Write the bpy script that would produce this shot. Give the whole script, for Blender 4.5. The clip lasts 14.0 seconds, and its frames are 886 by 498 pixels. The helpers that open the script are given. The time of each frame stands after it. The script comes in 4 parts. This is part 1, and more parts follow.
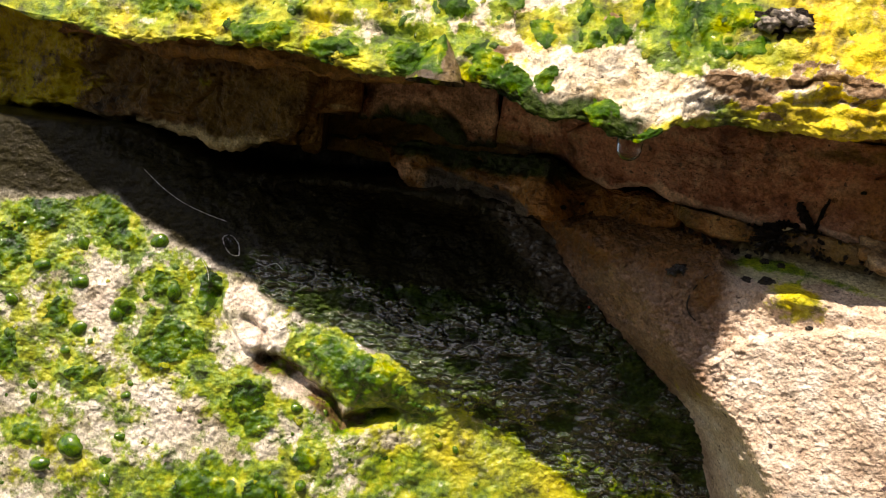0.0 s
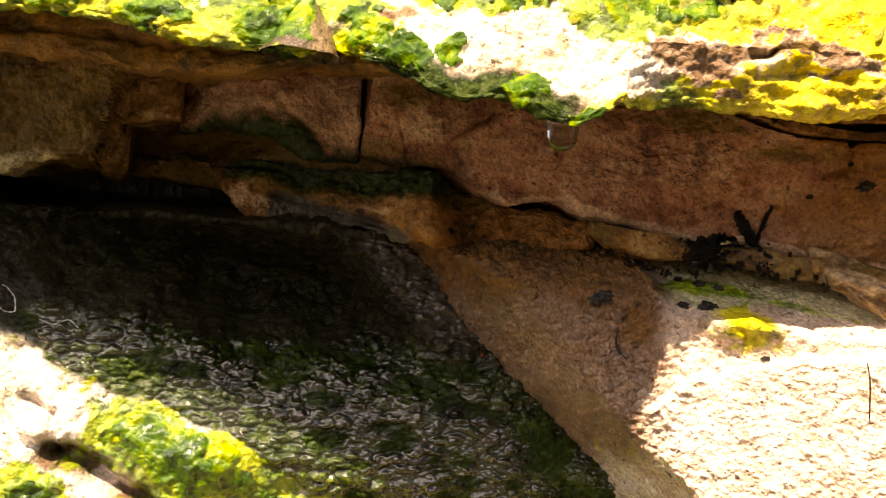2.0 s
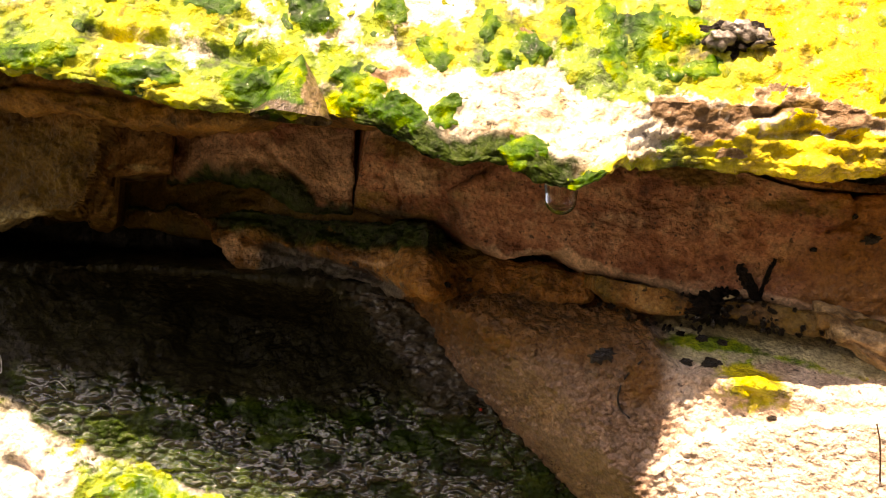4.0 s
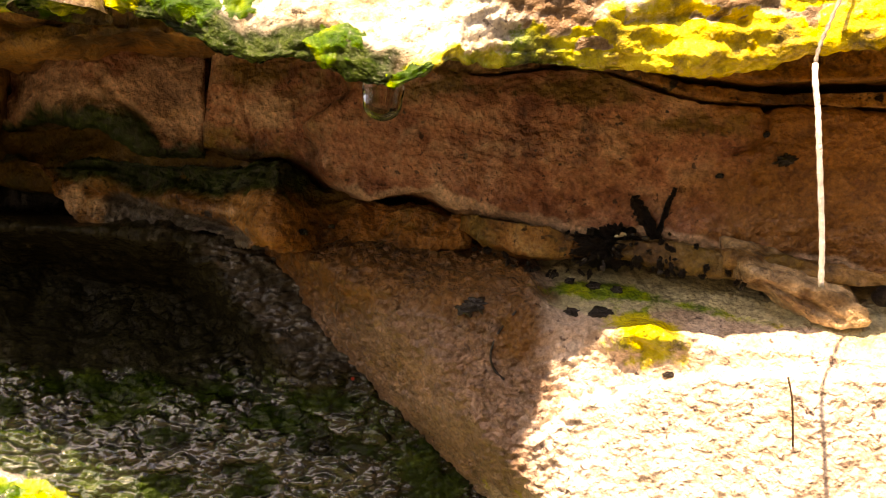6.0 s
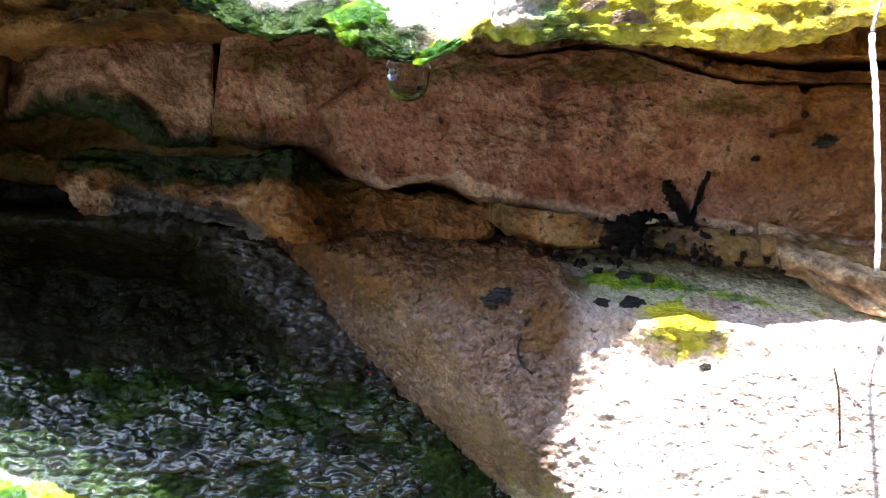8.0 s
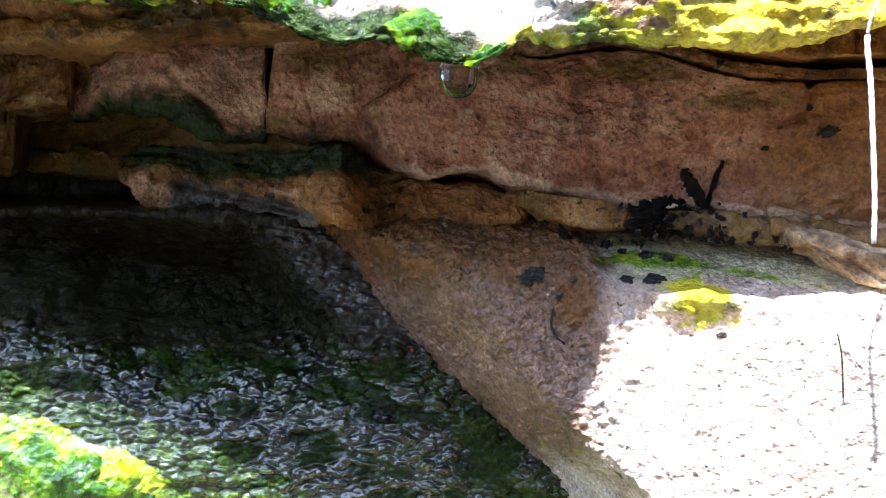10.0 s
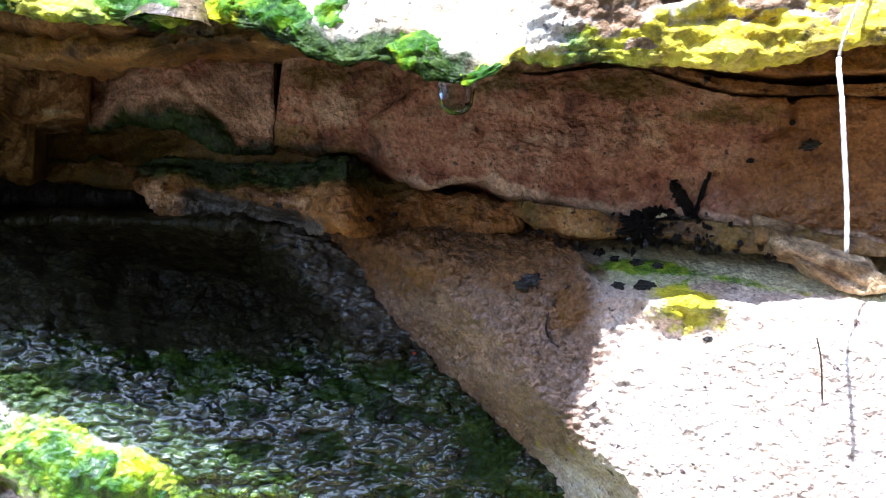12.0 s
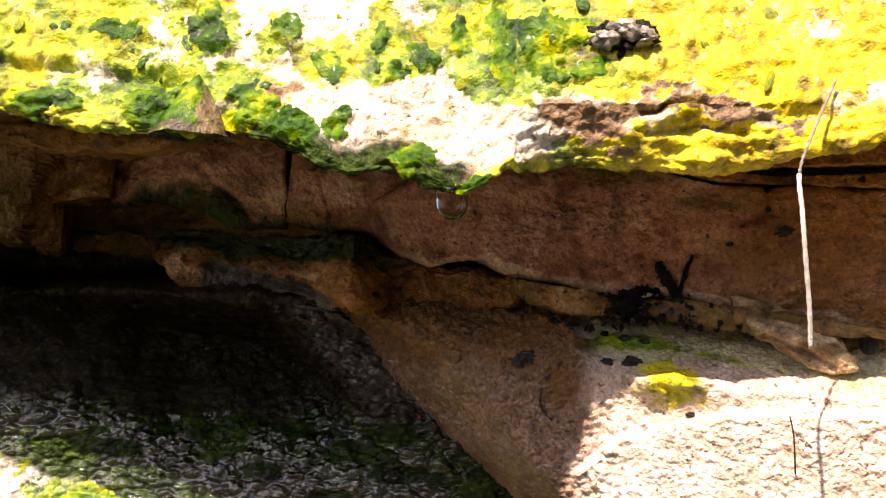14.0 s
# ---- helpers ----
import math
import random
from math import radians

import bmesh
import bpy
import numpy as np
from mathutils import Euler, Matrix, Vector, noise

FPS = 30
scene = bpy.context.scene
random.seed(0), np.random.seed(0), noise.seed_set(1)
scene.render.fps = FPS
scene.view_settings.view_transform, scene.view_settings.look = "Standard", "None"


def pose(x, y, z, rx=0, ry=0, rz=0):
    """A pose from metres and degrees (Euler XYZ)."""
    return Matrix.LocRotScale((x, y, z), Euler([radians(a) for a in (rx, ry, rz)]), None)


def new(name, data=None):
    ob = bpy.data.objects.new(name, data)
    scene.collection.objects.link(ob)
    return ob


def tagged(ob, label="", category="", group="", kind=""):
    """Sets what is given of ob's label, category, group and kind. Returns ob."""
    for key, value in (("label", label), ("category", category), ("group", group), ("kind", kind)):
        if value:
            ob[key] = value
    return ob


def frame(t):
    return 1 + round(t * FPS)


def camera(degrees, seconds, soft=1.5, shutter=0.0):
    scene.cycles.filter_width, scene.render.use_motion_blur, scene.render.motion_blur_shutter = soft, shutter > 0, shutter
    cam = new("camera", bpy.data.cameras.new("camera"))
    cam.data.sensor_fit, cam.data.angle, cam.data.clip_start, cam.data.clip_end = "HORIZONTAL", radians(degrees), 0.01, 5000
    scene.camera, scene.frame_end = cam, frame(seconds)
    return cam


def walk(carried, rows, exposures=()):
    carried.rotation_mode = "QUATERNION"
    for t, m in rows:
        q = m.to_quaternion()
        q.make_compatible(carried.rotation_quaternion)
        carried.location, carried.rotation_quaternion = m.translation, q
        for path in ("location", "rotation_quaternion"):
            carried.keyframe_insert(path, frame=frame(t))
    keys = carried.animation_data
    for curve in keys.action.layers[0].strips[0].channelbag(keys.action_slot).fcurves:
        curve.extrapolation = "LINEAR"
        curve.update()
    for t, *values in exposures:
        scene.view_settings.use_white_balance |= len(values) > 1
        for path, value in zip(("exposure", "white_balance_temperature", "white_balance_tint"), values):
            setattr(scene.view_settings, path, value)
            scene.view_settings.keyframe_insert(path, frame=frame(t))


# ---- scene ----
cam = camera(52.5, 14.0, 1.05)
METRES, EYE, TILT, LEAN, TURN = 0.18, 0.25, -2.0, -7.0, 0.0
ROWS = [
    (0.0, 0.0, 0.0, 0.0, 0.0, 0.0, -0.0),
    (0.5, -0.0868, 0.1791, -0.0413, -6.94, 2.06, 0.84),
    (1.0, -0.113, 0.228, -0.057, -11.31, 3.35, 1.28),
    (1.5, -0.0906, 0.2177, -0.0319, -12.67, 4.14, 2.09),
    (2.0, -0.074, 0.2702, -0.0452, -13.22, 4.77, 2.56),
    (2.5, -0.0764, 0.2776, -0.0072, -13.22, 5.01, 2.94),
    (5.0, -0.0465, 0.3215, 0.0009, -13.52, 5.76, 3.42),
    (5.5, 0.0683, 0.3653, -0.0224, -13.04, 5.78, 3.75),
    (6.0, 0.099, 0.3945, -0.0548, -12.86, 5.97, 4.22),
    (6.5, 0.1081, 0.4045, -0.0585, -12.77, 5.86, 4.46),
    (7.0, 0.0923, 0.4087, -0.0475, -12.74, 5.85, 4.49),
    (7.5, 0.0887, 0.4192, -0.0465, -12.9, 5.89, 4.51),
    (8.0, 0.0866, 0.4312, -0.0552, -12.89, 5.7, 4.77),
    (8.5, 0.0887, 0.422, -0.0628, -12.87, 5.83, 4.92),
    (9.0, 0.0591, 0.405, -0.0791, -12.85, 5.71, 5.1),
    (11.5, 0.0322, 0.3287, -0.0722, -12.14, 6.06, 5.08),
    (12.0, 0.0357, 0.3254, -0.0775, -12.09, 6.13, 5.08),
    (12.5, 0.0566, 0.3058, -0.0478, -12.02, 6.25, 5.18),
    (13.0, 0.0561, 0.293, -0.026, -12.05, 6.36, 5.38),
    (13.5, 0.0534, 0.2966, -0.018, -12.06, 6.34, 5.46),
    (14.0, 0.0403, 0.2531, -0.0133, -11.16, 6.61, 5.47),
]
walk(cam, [(t, pose(0, 0, EYE, TILT, LEAN, TURN) @ pose(METRES * x, METRES * y, METRES * z, 90 + pitch, roll, yaw)) for t, x, y, z, yaw, pitch, roll in ROWS],
     [(0.0, 0.45, 8500, 20), (0.5, 1.3, 10200, 27), (1.0, 1.6, 10600, 29), (1.5, 1.6, 10800, 29), (5.0, 1.42, 11200, 31), (6.5, 1.85, 13000, 32), (7.2, 1.9, 8400, 23), (7.6, 1.98, 6300, 15), (8.5, 2.2, 5750, 17),
      (12.5, 1.97, 5450, 17), (13.1, 1.42, 6500, 22), (13.6, 1.25, 7700, 27), (14.0, 1.2, 8400, 28)])
CM = 0.01

# ---- light ----
SUN_WAY = Vector((0.78, 1.0, -1.72)).normalized()
elevation = math.asin(-SUN_WAY.z)
azimuth = math.atan2(-SUN_WAY.x, -SUN_WAY.y)
world = bpy.data.worlds.new("sky")
scene.world = world
world.use_nodes = True
sky = world.node_tree.nodes.new("ShaderNodeTexSky")
sky.sky_type, sky.sun_disc = "NISHITA", False
sky.sun_elevation, sky.sun_rotation = elevation, azimuth
backing = world.node_tree.nodes["Background"]
backing.inputs["Strength"].default_value = 0.115
world.node_tree.links.new(sky.outputs["Color"], backing.inputs["Color"])
sun = new("sun", bpy.data.lights.new("sun", "SUN"))
sun.data.energy, sun.data.angle, sun.data.color = 5.0, radians(0.6), (1.0, 0.95, 0.86)
sun.matrix_world = Matrix.Translation((0, -1, 2)) @ SUN_WAY.to_track_quat("-Z", "Y").to_matrix().to_4x4()


# ---- noise in numpy ----
def lattice(ix, iy, iz, seed):
    h = (ix * 374761393 + iy * 668265263 + iz * 2147483647 + seed * 1274126177) & 0xFFFFFFFF
    h = ((h ^ (h >> 13)) * 1274126177) & 0xFFFFFFFF
    h = ((h ^ (h >> 16)) * 2246822519) & 0xFFFFFFFF
    return ((h ^ (h >> 15)) & 0xFFFFFF) / float(0xFFFFFF)


def value_noise(p, seed=0):
    i = np.floor(p).astype(np.int64)
    f = p - i
    f = f * f * f * (f * (f * 6 - 15) + 10)
    out = 0
    for a in (0, 1):
        for b in (0, 1):
            for c in (0, 1):
                w = np.where(a, f[:, 0], 1 - f[:, 0]) * np.where(b, f[:, 1], 1 - f[:, 1]) * np.where(c, f[:, 2], 1 - f[:, 2])
                out = out + w * lattice(i[:, 0] + a, i[:, 1] + b, i[:, 2] + c, seed)
    return out * 2 - 1


def fbm(p, size, octaves=4, seed=0, rough=0.5, ridged=False):
    """Fractal noise, about -1 to 1; size: the largest feature in cm, or one size an axis."""
    q = np.asarray(p) / np.asarray(size)
    total, amp, out = 0, 1, 0
    for o in range(octaves):
        n = value_noise(q * 2 ** o + 17.3 * o, seed + o)
        out = out + amp * (1 - 2 * np.abs(n) if ridged else n)
        total += amp
        amp *= rough
    return out / total


def cells(p, size, seed=0):
    """Distance to the nearest of scattered seeds, in cells of that size: 0 at a seed, about 1 between."""
    q = np.asarray(p) / np.asarray(size)
    i = np.floor(q).astype(np.int64)
    best = np.full(len(q), 9.0)
    for a in (-1, 0, 1):
        for b in (-1, 0, 1):
            for c in (-1, 0, 1):
                j = i + (a, b, c)
                s = j + np.stack([lattice(j[:, 0], j[:, 1], j[:, 2], seed + k) for k in (1, 2, 3)], 1)
                best = np.minimum(best, ((s - q) ** 2).sum(1))
    return np.sqrt(best)


def grains(p, size, seed, fill=0.6):
    """Round-topped grains packed side by side, 0 between them and 1 on top."""
    return np.sqrt(np.maximum(0, 1 - (cells(p, size, seed) / fill) ** 2))


def step(a, b, x):
    t = np.clip((x - a) / (b - a), 0, 1)
    return t * t * (3 - 2 * t)


def curve(points, smooth=0.15):
    """A smooth function through (x, value) points."""
    xs = np.array([p[0] for p in points], float)
    vs = np.array([p[1] for p in points], float)

    def at(x):
        x = np.asarray(x, float)
        return sum(np.interp(x + k * smooth, xs, vs) * w for k, w in ((-2, 0.1), (-1, 0.2), (0, 0.4), (1, 0.2), (2, 0.1)))
    return at


def to_line(p, line):
    """Distance in the x-z plane to a line through points."""
    best = np.full(len(p), 99.0)
    q = p[:, [0, 2]]
    for a, b in zip(line, line[1:]):
        a, b = np.array(a, float), np.array(b, float)
        t = np.clip(((q - a) @ (b - a)) / ((b - a) @ (b - a)), 0, 1)
        best = np.minimum(best, np.linalg.norm(q - a - t[:, None] * (b - a), axis=1))
    return best


def groove(p, line, width, depth, wobble=0.12, seed=5):
    q = p + np.stack([fbm(p, 0.8, 3, seed), 0 * p[:, 0], fbm(p, 0.8, 3, seed + 9)], 1) * wobble
    return -depth * np.exp(-(to_line(q, line) / width) ** 2)


# ---- materials ----
def shader(name):
    m = bpy.data.materials.new(name)
    m.use_nodes = True
    t = m.node_tree
    return m, t, t.nodes["Principled BSDF"]


def node(t, kind, **values):
    n = t.nodes.new(kind)
    for key, value in values.items():
        n.inputs[key.replace("_", " ")].default_value = value
    return n


def noise_node(t, scale, detail=5.0, rough=0.6, stretch=(1, 1, 1), distortion=0.0):
    co = t.nodes.new("ShaderNodeTexCoord")
    mp = t.nodes.new("ShaderNodeMapping")
    mp.inputs["Scale"].default_value = stretch
    n = node(t, "ShaderNodeTexNoise", Scale=scale, Detail=detail, Roughness=rough, Distortion=distortion)
    t.links.new(co.outputs["Object"], mp.inputs["Vector"])
    t.links.new(mp.outputs["Vector"], n.inputs["Vector"])
    return n.outputs["Fac"]


def noise_colour(t, scale):
    co = t.nodes.new("ShaderNodeTexCoord")
    n = node(t, "ShaderNodeTexNoise", Scale=scale, Detail=3.0)
    t.links.new(co.outputs["Object"], n.inputs["Vector"])
    return n.outputs["Color"]


def ramp(t, fac, stops):
    r = t.nodes.new("ShaderNodeValToRGB")
    e = r.color_ramp.elements
    while len(e) < len(stops):
        e.new(0.5)
    for k, (pos, col) in zip(e, stops):
        k.position, k.color = pos, (*col, 1)
    t.links.new(fac, r.inputs["Fac"])
    return r.outputs["Color"]


def mix_nodes(t, fac, a, b, blend="MIX"):
    n = t.nodes.new("ShaderNodeMix")
    n.data_type, n.blend_type = "RGBA", blend
    socks = {s.identifier: s for s in n.inputs}
    for key, v in (("Factor_Float", fac), ("A_Color", a), ("B_Color", b)):
        if isinstance(v, bpy.types.NodeSocket):
            t.links.new(v, socks[key])
        elif isinstance(v, tuple):
            socks[key].default_value = (*v, 1)
        else:
            socks[key].default_value = v
    return [s for s in n.outputs if s.identifier == "Result_Color"][0]


def level(t, fac, a, b):
    n = t.nodes.new("ShaderNodeMapRange")
    n.interpolation_type = "SMOOTHSTEP"
    n.inputs["From Min"].default_value, n.inputs["From Max"].default_value = a, b
    t.links.new(fac, n.inputs["Value"])
    return n.outputs["Result"]


def times(t, a, b, op="MULTIPLY"):
    n = t.nodes.new("ShaderNodeMath")
    n.operation = op
    for s, v in zip(n.inputs, (a, b)):
        if isinstance(v, bpy.types.NodeSocket):
            t.links.new(v, s)
        else:
            s.default_value = v
    return n.outputs["Value"]


def attribute(t, name):
    n = t.nodes.new("ShaderNodeAttribute")
    n.attribute_name = name
    return n.outputs["Fac"]


def relief_bump(t, b, heights, socket="Normal"):
    last = None
    for h, strength, dist in heights:
        n = node(t, "ShaderNodeBump", Strength=strength, Distance=dist)
        t.links.new(h, n.inputs["Height"])
        if last:
            t.links.new(last, n.inputs["Normal"])
        last = n.outputs["Normal"]
    t.links.new(last, b.inputs[socket])


ALGAE = [(0.35, (0.012, 0.04, 0.0)), (0.44, (0.07, 0.17, 0.0)), (0.53, (0.2, 0.33, 0.0)), (0.64, (0.44, 0.5, 0.02))]
YELLOW = [(0.33, (0.1, 0.075, 0.0)), (0.42, (0.42, 0.31, 0.0)), (0.5, (0.74, 0.56, 0.0)), (0.62, (0.86, 0.74, 0.03))]
MAT = [(0.36, (0.008, 0.032, 0.0)), (0.47, (0.03, 0.1, 0.0)), (0.57, (0.1, 0.2, 0.0)), (0.68, (0.36, 0.42, 0.0))]


def rock_material(name, stops, wet=(0.012, 0.013, 0.008), speck=(0.03, 0.02, 0.015), speck_at=0.66, size=1.0, rough=(0.3, 0.6), coat=0.15, stain=(0.05, 0.03, 0.02), bump=1.0, film_weight=0.3, stretch=(1, 1, 1), pebbles=0.0, film_index=1.5, pale=(0.68, 0.5, 0.3), ochre=(0.4, 0.19, 0.05), grey=(0.1, 0.095, 0.08)):
    """Wet sandstone: colour from large and small noise, dark specks, stains; algae where the mesh says so."""
    m, t, b = shader(name)
    big = noise_node(t, 45 / size, 6, 0.62, stretch, 0.25)
    fine = noise_node(t, 420 / size, 5, 0.65, stretch)
    grit = noise_node(t, 1500 / size, 3, 0.6)
    mid = noise_node(t, 140 / size, 5, 0.6, stretch, 0.1)
    tone = times(t, times(t, times(t, big, 0.42), times(t, mid, 0.36), "ADD"), times(t, fine, 0.22), "ADD")
    col = ramp(t, tone, [(0.5 + 0.62 * (at - 0.5), c) for at, c in stops])
    col = mix_nodes(t, level(t, noise_node(t, 260, 3, 0.7), speck_at, speck_at + 0.06), col, speck)
    col = mix_nodes(t, times(t, level(t, noise_node(t, 75, 5, 0.65, (1, 1, 0.7)), 0.54, 0.7), attribute(t, "stain")), col, stain)
    col = mix_nodes(t, times(t, level(t, noise_node(t, 620, 3, 0.6), 0.62, 0.68), 0.8), col, speck)
    # darkens wet rock; on slab and boulder it also colours in shade
    soak_shade = attribute(t, "wet")
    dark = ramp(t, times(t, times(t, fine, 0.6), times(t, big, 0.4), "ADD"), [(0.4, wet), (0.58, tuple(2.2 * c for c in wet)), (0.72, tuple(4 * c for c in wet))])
    col = mix_nodes(t, soak_shade, col, dark)
    tinge = times(t, times(t, mid, 0.55), times(t, fine, 0.45), "ADD")
    for key, tint in (("ochre", ochre), ("olive", (0.165, 0.1, 0.017)), ("pale", pale), ("grey", grey)):
        edge = level(t, times(t, attribute(t, key), times(t, tinge, 1.4), "ADD"), 0.85, 1.45)
        shade = ramp(t, tinge, [(0.36, tuple(0.55 * c for c in tint)), (0.5, tint), (0.64, tuple(min(0.9, 1.35 * c) for c in tint))])
        col = mix_nodes(t, times(t, edge, 0.92), col, shade)
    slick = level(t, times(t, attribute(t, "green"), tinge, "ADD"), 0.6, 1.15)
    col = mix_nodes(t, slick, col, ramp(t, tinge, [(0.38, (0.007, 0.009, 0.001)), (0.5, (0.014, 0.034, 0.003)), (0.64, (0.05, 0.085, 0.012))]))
    grain = ramp(t, grit, [(0.3, (0.6, 0.6, 0.6)), (0.7, (1.35, 1.35, 1.35))])
    col = mix_nodes(t, 1.0, col, grain, "MULTIPLY")
    weed = noise_node(t, 420, 6, 0.75)
    patch = times(t, times(t, noise_node(t, 150, 5, 0.7), 0.6), times(t, weed, 0.4), "ADD")
    cover = level(t, times(t, patch, times(t, attribute(t, "moss"), 0.5), "ADD"), 0.645, 0.77)
    hue = noise_node(t, 190, 7, 0.7)
    green = ramp(t, hue, ALGAE)
    yellow = ramp(t, hue, YELLOW)
    weeds = mix_nodes(t, attribute(t, "yellow"), green, yellow)
    col = mix_nodes(t, times(t, cover, 0.94), col, weeds)
    mats = level(t, times(t, attribute(t, "mat"), times(t, noise_node(t, 330, 6, 0.8), 1.3), "ADD"), 0.98, 1.28)
    col = mix_nodes(t, mats, col, ramp(t, noise_node(t, 170, 6, 0.62), MAT))
    t.links.new(col, b.inputs["Base Color"])
    r = t.nodes.new("ShaderNodeMapRange")
    r.inputs["To Min"].default_value, r.inputs["To Max"].default_value = rough
    t.links.new(fine, r.inputs["Value"])
    shine = t.nodes.new("ShaderNodeMapRange")
    shine.inputs["To Min"].default_value, shine.inputs["To Max"].default_value = 1.0, 0.75
    t.links.new(soak_shade, shine.inputs["Value"])
    t.links.new(times(t, r.outputs["Result"], shine.outputs["Result"]), b.inputs["Roughness"])
    b.inputs["Coat Weight"].default_value, b.inputs["Coat Roughness"].default_value = coat, 0.05
    gloss = t.nodes.new("ShaderNodeMapRange")
    gloss.inputs["To Min"].default_value, gloss.inputs["To Max"].default_value = 0.3, 0.1
    t.links.new(soak_shade, gloss.inputs["Value"])
    bare = times(t, 1.0, times(t, times(t, cover, mats, "MAXIMUM"), 0.75), "SUBTRACT")
    t.links.new(times(t, gloss.outputs["Result"], bare), b.inputs["Specular IOR Level"])
    film = t.nodes.new("ShaderNodeMapRange")
    film.inputs["To Min"].default_value, film.inputs["To Max"].default_value = coat, film_weight
    t.links.new(soak_shade, film.inputs["Value"])
    seep = attribute(t, "seep")
    pour = t.nodes.new("ShaderNodeMapRange")
    pour.inputs["To Max"].default_value = 1.0
    t.links.new(seep, pour.inputs["Value"])
    slime = times(t, times(t, cover, mats, "MAXIMUM"), 0.6)
    t.links.new(times(t, times(t, film.outputs["Result"], pour.outputs["Result"], "MAXIMUM"), slime, "MAXIMUM"), b.inputs["Coat Weight"])
    b.inputs["Coat IOR"].default_value = film_index
    knobs = []
    if pebbles:
        for scale in (620, 1300):
            co = t.nodes.new("ShaderNodeTexCoord")
            cell = node(t, "ShaderNodeTexVoronoi", Scale=scale, Randomness=1.0)
            t.links.new(mix_nodes(t, 0.0012, co.outputs["Object"], noise_colour(t, 700)), cell.inputs["Vector"])
            knobs.append((times(t, level(t, cell.outputs["Distance"], 0.7, 0.05), times(t, seep, 0.25, "MAXIMUM")), pebbles, 0.7 / scale))
    relief_bump(t, b, knobs + [(big, 0.35 * bump, 0.003), (mid, 0.45 * bump, 0.002), (fine, 0.7 * bump, 0.001), (weed, 0.35 * bump, 0.0006), (grit, 0.7 * bump, 0.0004)])
    relief_bump(t, b, knobs + [(fine, 0.5, 0.0008), (grit, 0.4, 0.0003)], "Coat Normal")
    return m


def plain_material(name, a, c, scale=300, rough=0.5, coat=0.0, bump=0.4, metal=0.0, shine=0.5):
    m, t, b = shader(name)
    n = noise_node(t, scale, 5, 0.65)
    t.links.new(ramp(t, n, [(0.35, a), (0.65, c)]), b.inputs["Base Color"])
    b.inputs["Roughness"].default_value, b.inputs["Metallic"].default_value = rough, metal
    b.inputs["Specular IOR Level"].default_value = shine
    b.inputs["Coat Weight"].default_value, b.inputs["Coat Roughness"].default_value = coat, 0.08
    relief_bump(t, b, [(n, bump, 0.0008), (noise_node(t, scale * 4, 3), bump, 0.0003)])
    return m


RED = rock_material("red_sandstone", [(0.33, (0.16, 0.055, 0.028)), (0.43, (0.37, 0.145, 0.08)), (0.52, (0.52, 0.245, 0.145)), (0.63, (0.66, 0.4, 0.26))], stretch=(0.9, 0.9, 1.15), rough=(0.25, 0.5), stain=(0.06, 0.025, 0.01), bump=1.0, coat=0.12, pebbles=0.5, pale=(0.68, 0.45, 0.3), ochre=(0.3, 0.125, 0.03))
BROWN = rock_material("brown_sandstone", [(0.33, (0.04, 0.02, 0.006)), (0.44, (0.19, 0.095, 0.03)), (0.54, (0.36, 0.2, 0.07)), (0.65, (0.55, 0.37, 0.17))], rough=(0.25, 0.55), bump=1.1, coat=0.12, pale=(0.6, 0.5, 0.26))
ORANGE = rock_material("ochre_sandstone", [(0.33, (0.03, 0.013, 0.004)), (0.43, (0.2, 0.085, 0.022)), (0.53, (0.42, 0.2, 0.06)), (0.64, (0.6, 0.37, 0.16))], speck=(0.012, 0.007, 0.004), speck_at=0.58, bump=1.1, coat=0.12, rough=(0.22, 0.5), stain=(0.02, 0.01, 0.005), pebbles=0.5, pale=(0.7, 0.44, 0.26), ochre=(0.36, 0.15, 0.035))
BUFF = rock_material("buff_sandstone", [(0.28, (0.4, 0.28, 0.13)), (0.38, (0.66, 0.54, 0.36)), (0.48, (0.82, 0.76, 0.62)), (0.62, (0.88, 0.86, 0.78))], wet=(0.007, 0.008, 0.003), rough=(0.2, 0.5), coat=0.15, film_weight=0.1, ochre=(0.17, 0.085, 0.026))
PALE = rock_material("pale_wet_sandstone", [(0.3, (0.1, 0.05, 0.02)), (0.46, (0.26, 0.16, 0.07)), (0.58, (0.42, 0.3, 0.17)), (0.72, (0.56, 0.46, 0.32))], rough=(0.2, 0.5), coat=0.12, stain=(0.03, 0.018, 0.008))
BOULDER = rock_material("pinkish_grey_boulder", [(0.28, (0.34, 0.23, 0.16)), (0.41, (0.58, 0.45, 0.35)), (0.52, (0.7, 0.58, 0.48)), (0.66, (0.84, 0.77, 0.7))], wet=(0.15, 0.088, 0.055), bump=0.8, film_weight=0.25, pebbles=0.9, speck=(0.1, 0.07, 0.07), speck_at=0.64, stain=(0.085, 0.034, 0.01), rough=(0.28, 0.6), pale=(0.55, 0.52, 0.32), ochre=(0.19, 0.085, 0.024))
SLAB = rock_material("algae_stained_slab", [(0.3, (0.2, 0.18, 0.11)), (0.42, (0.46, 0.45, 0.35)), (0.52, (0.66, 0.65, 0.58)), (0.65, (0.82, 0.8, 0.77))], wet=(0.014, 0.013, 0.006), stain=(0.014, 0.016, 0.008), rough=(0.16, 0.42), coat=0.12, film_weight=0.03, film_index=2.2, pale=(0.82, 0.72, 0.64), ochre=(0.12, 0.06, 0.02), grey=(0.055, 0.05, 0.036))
CLIFF = rock_material("plain_cliff", [(0.3, (0.16, 0.1, 0.06)), (0.5, (0.3, 0.21, 0.13)), (0.7, (0.42, 0.33, 0.23))], size=4)
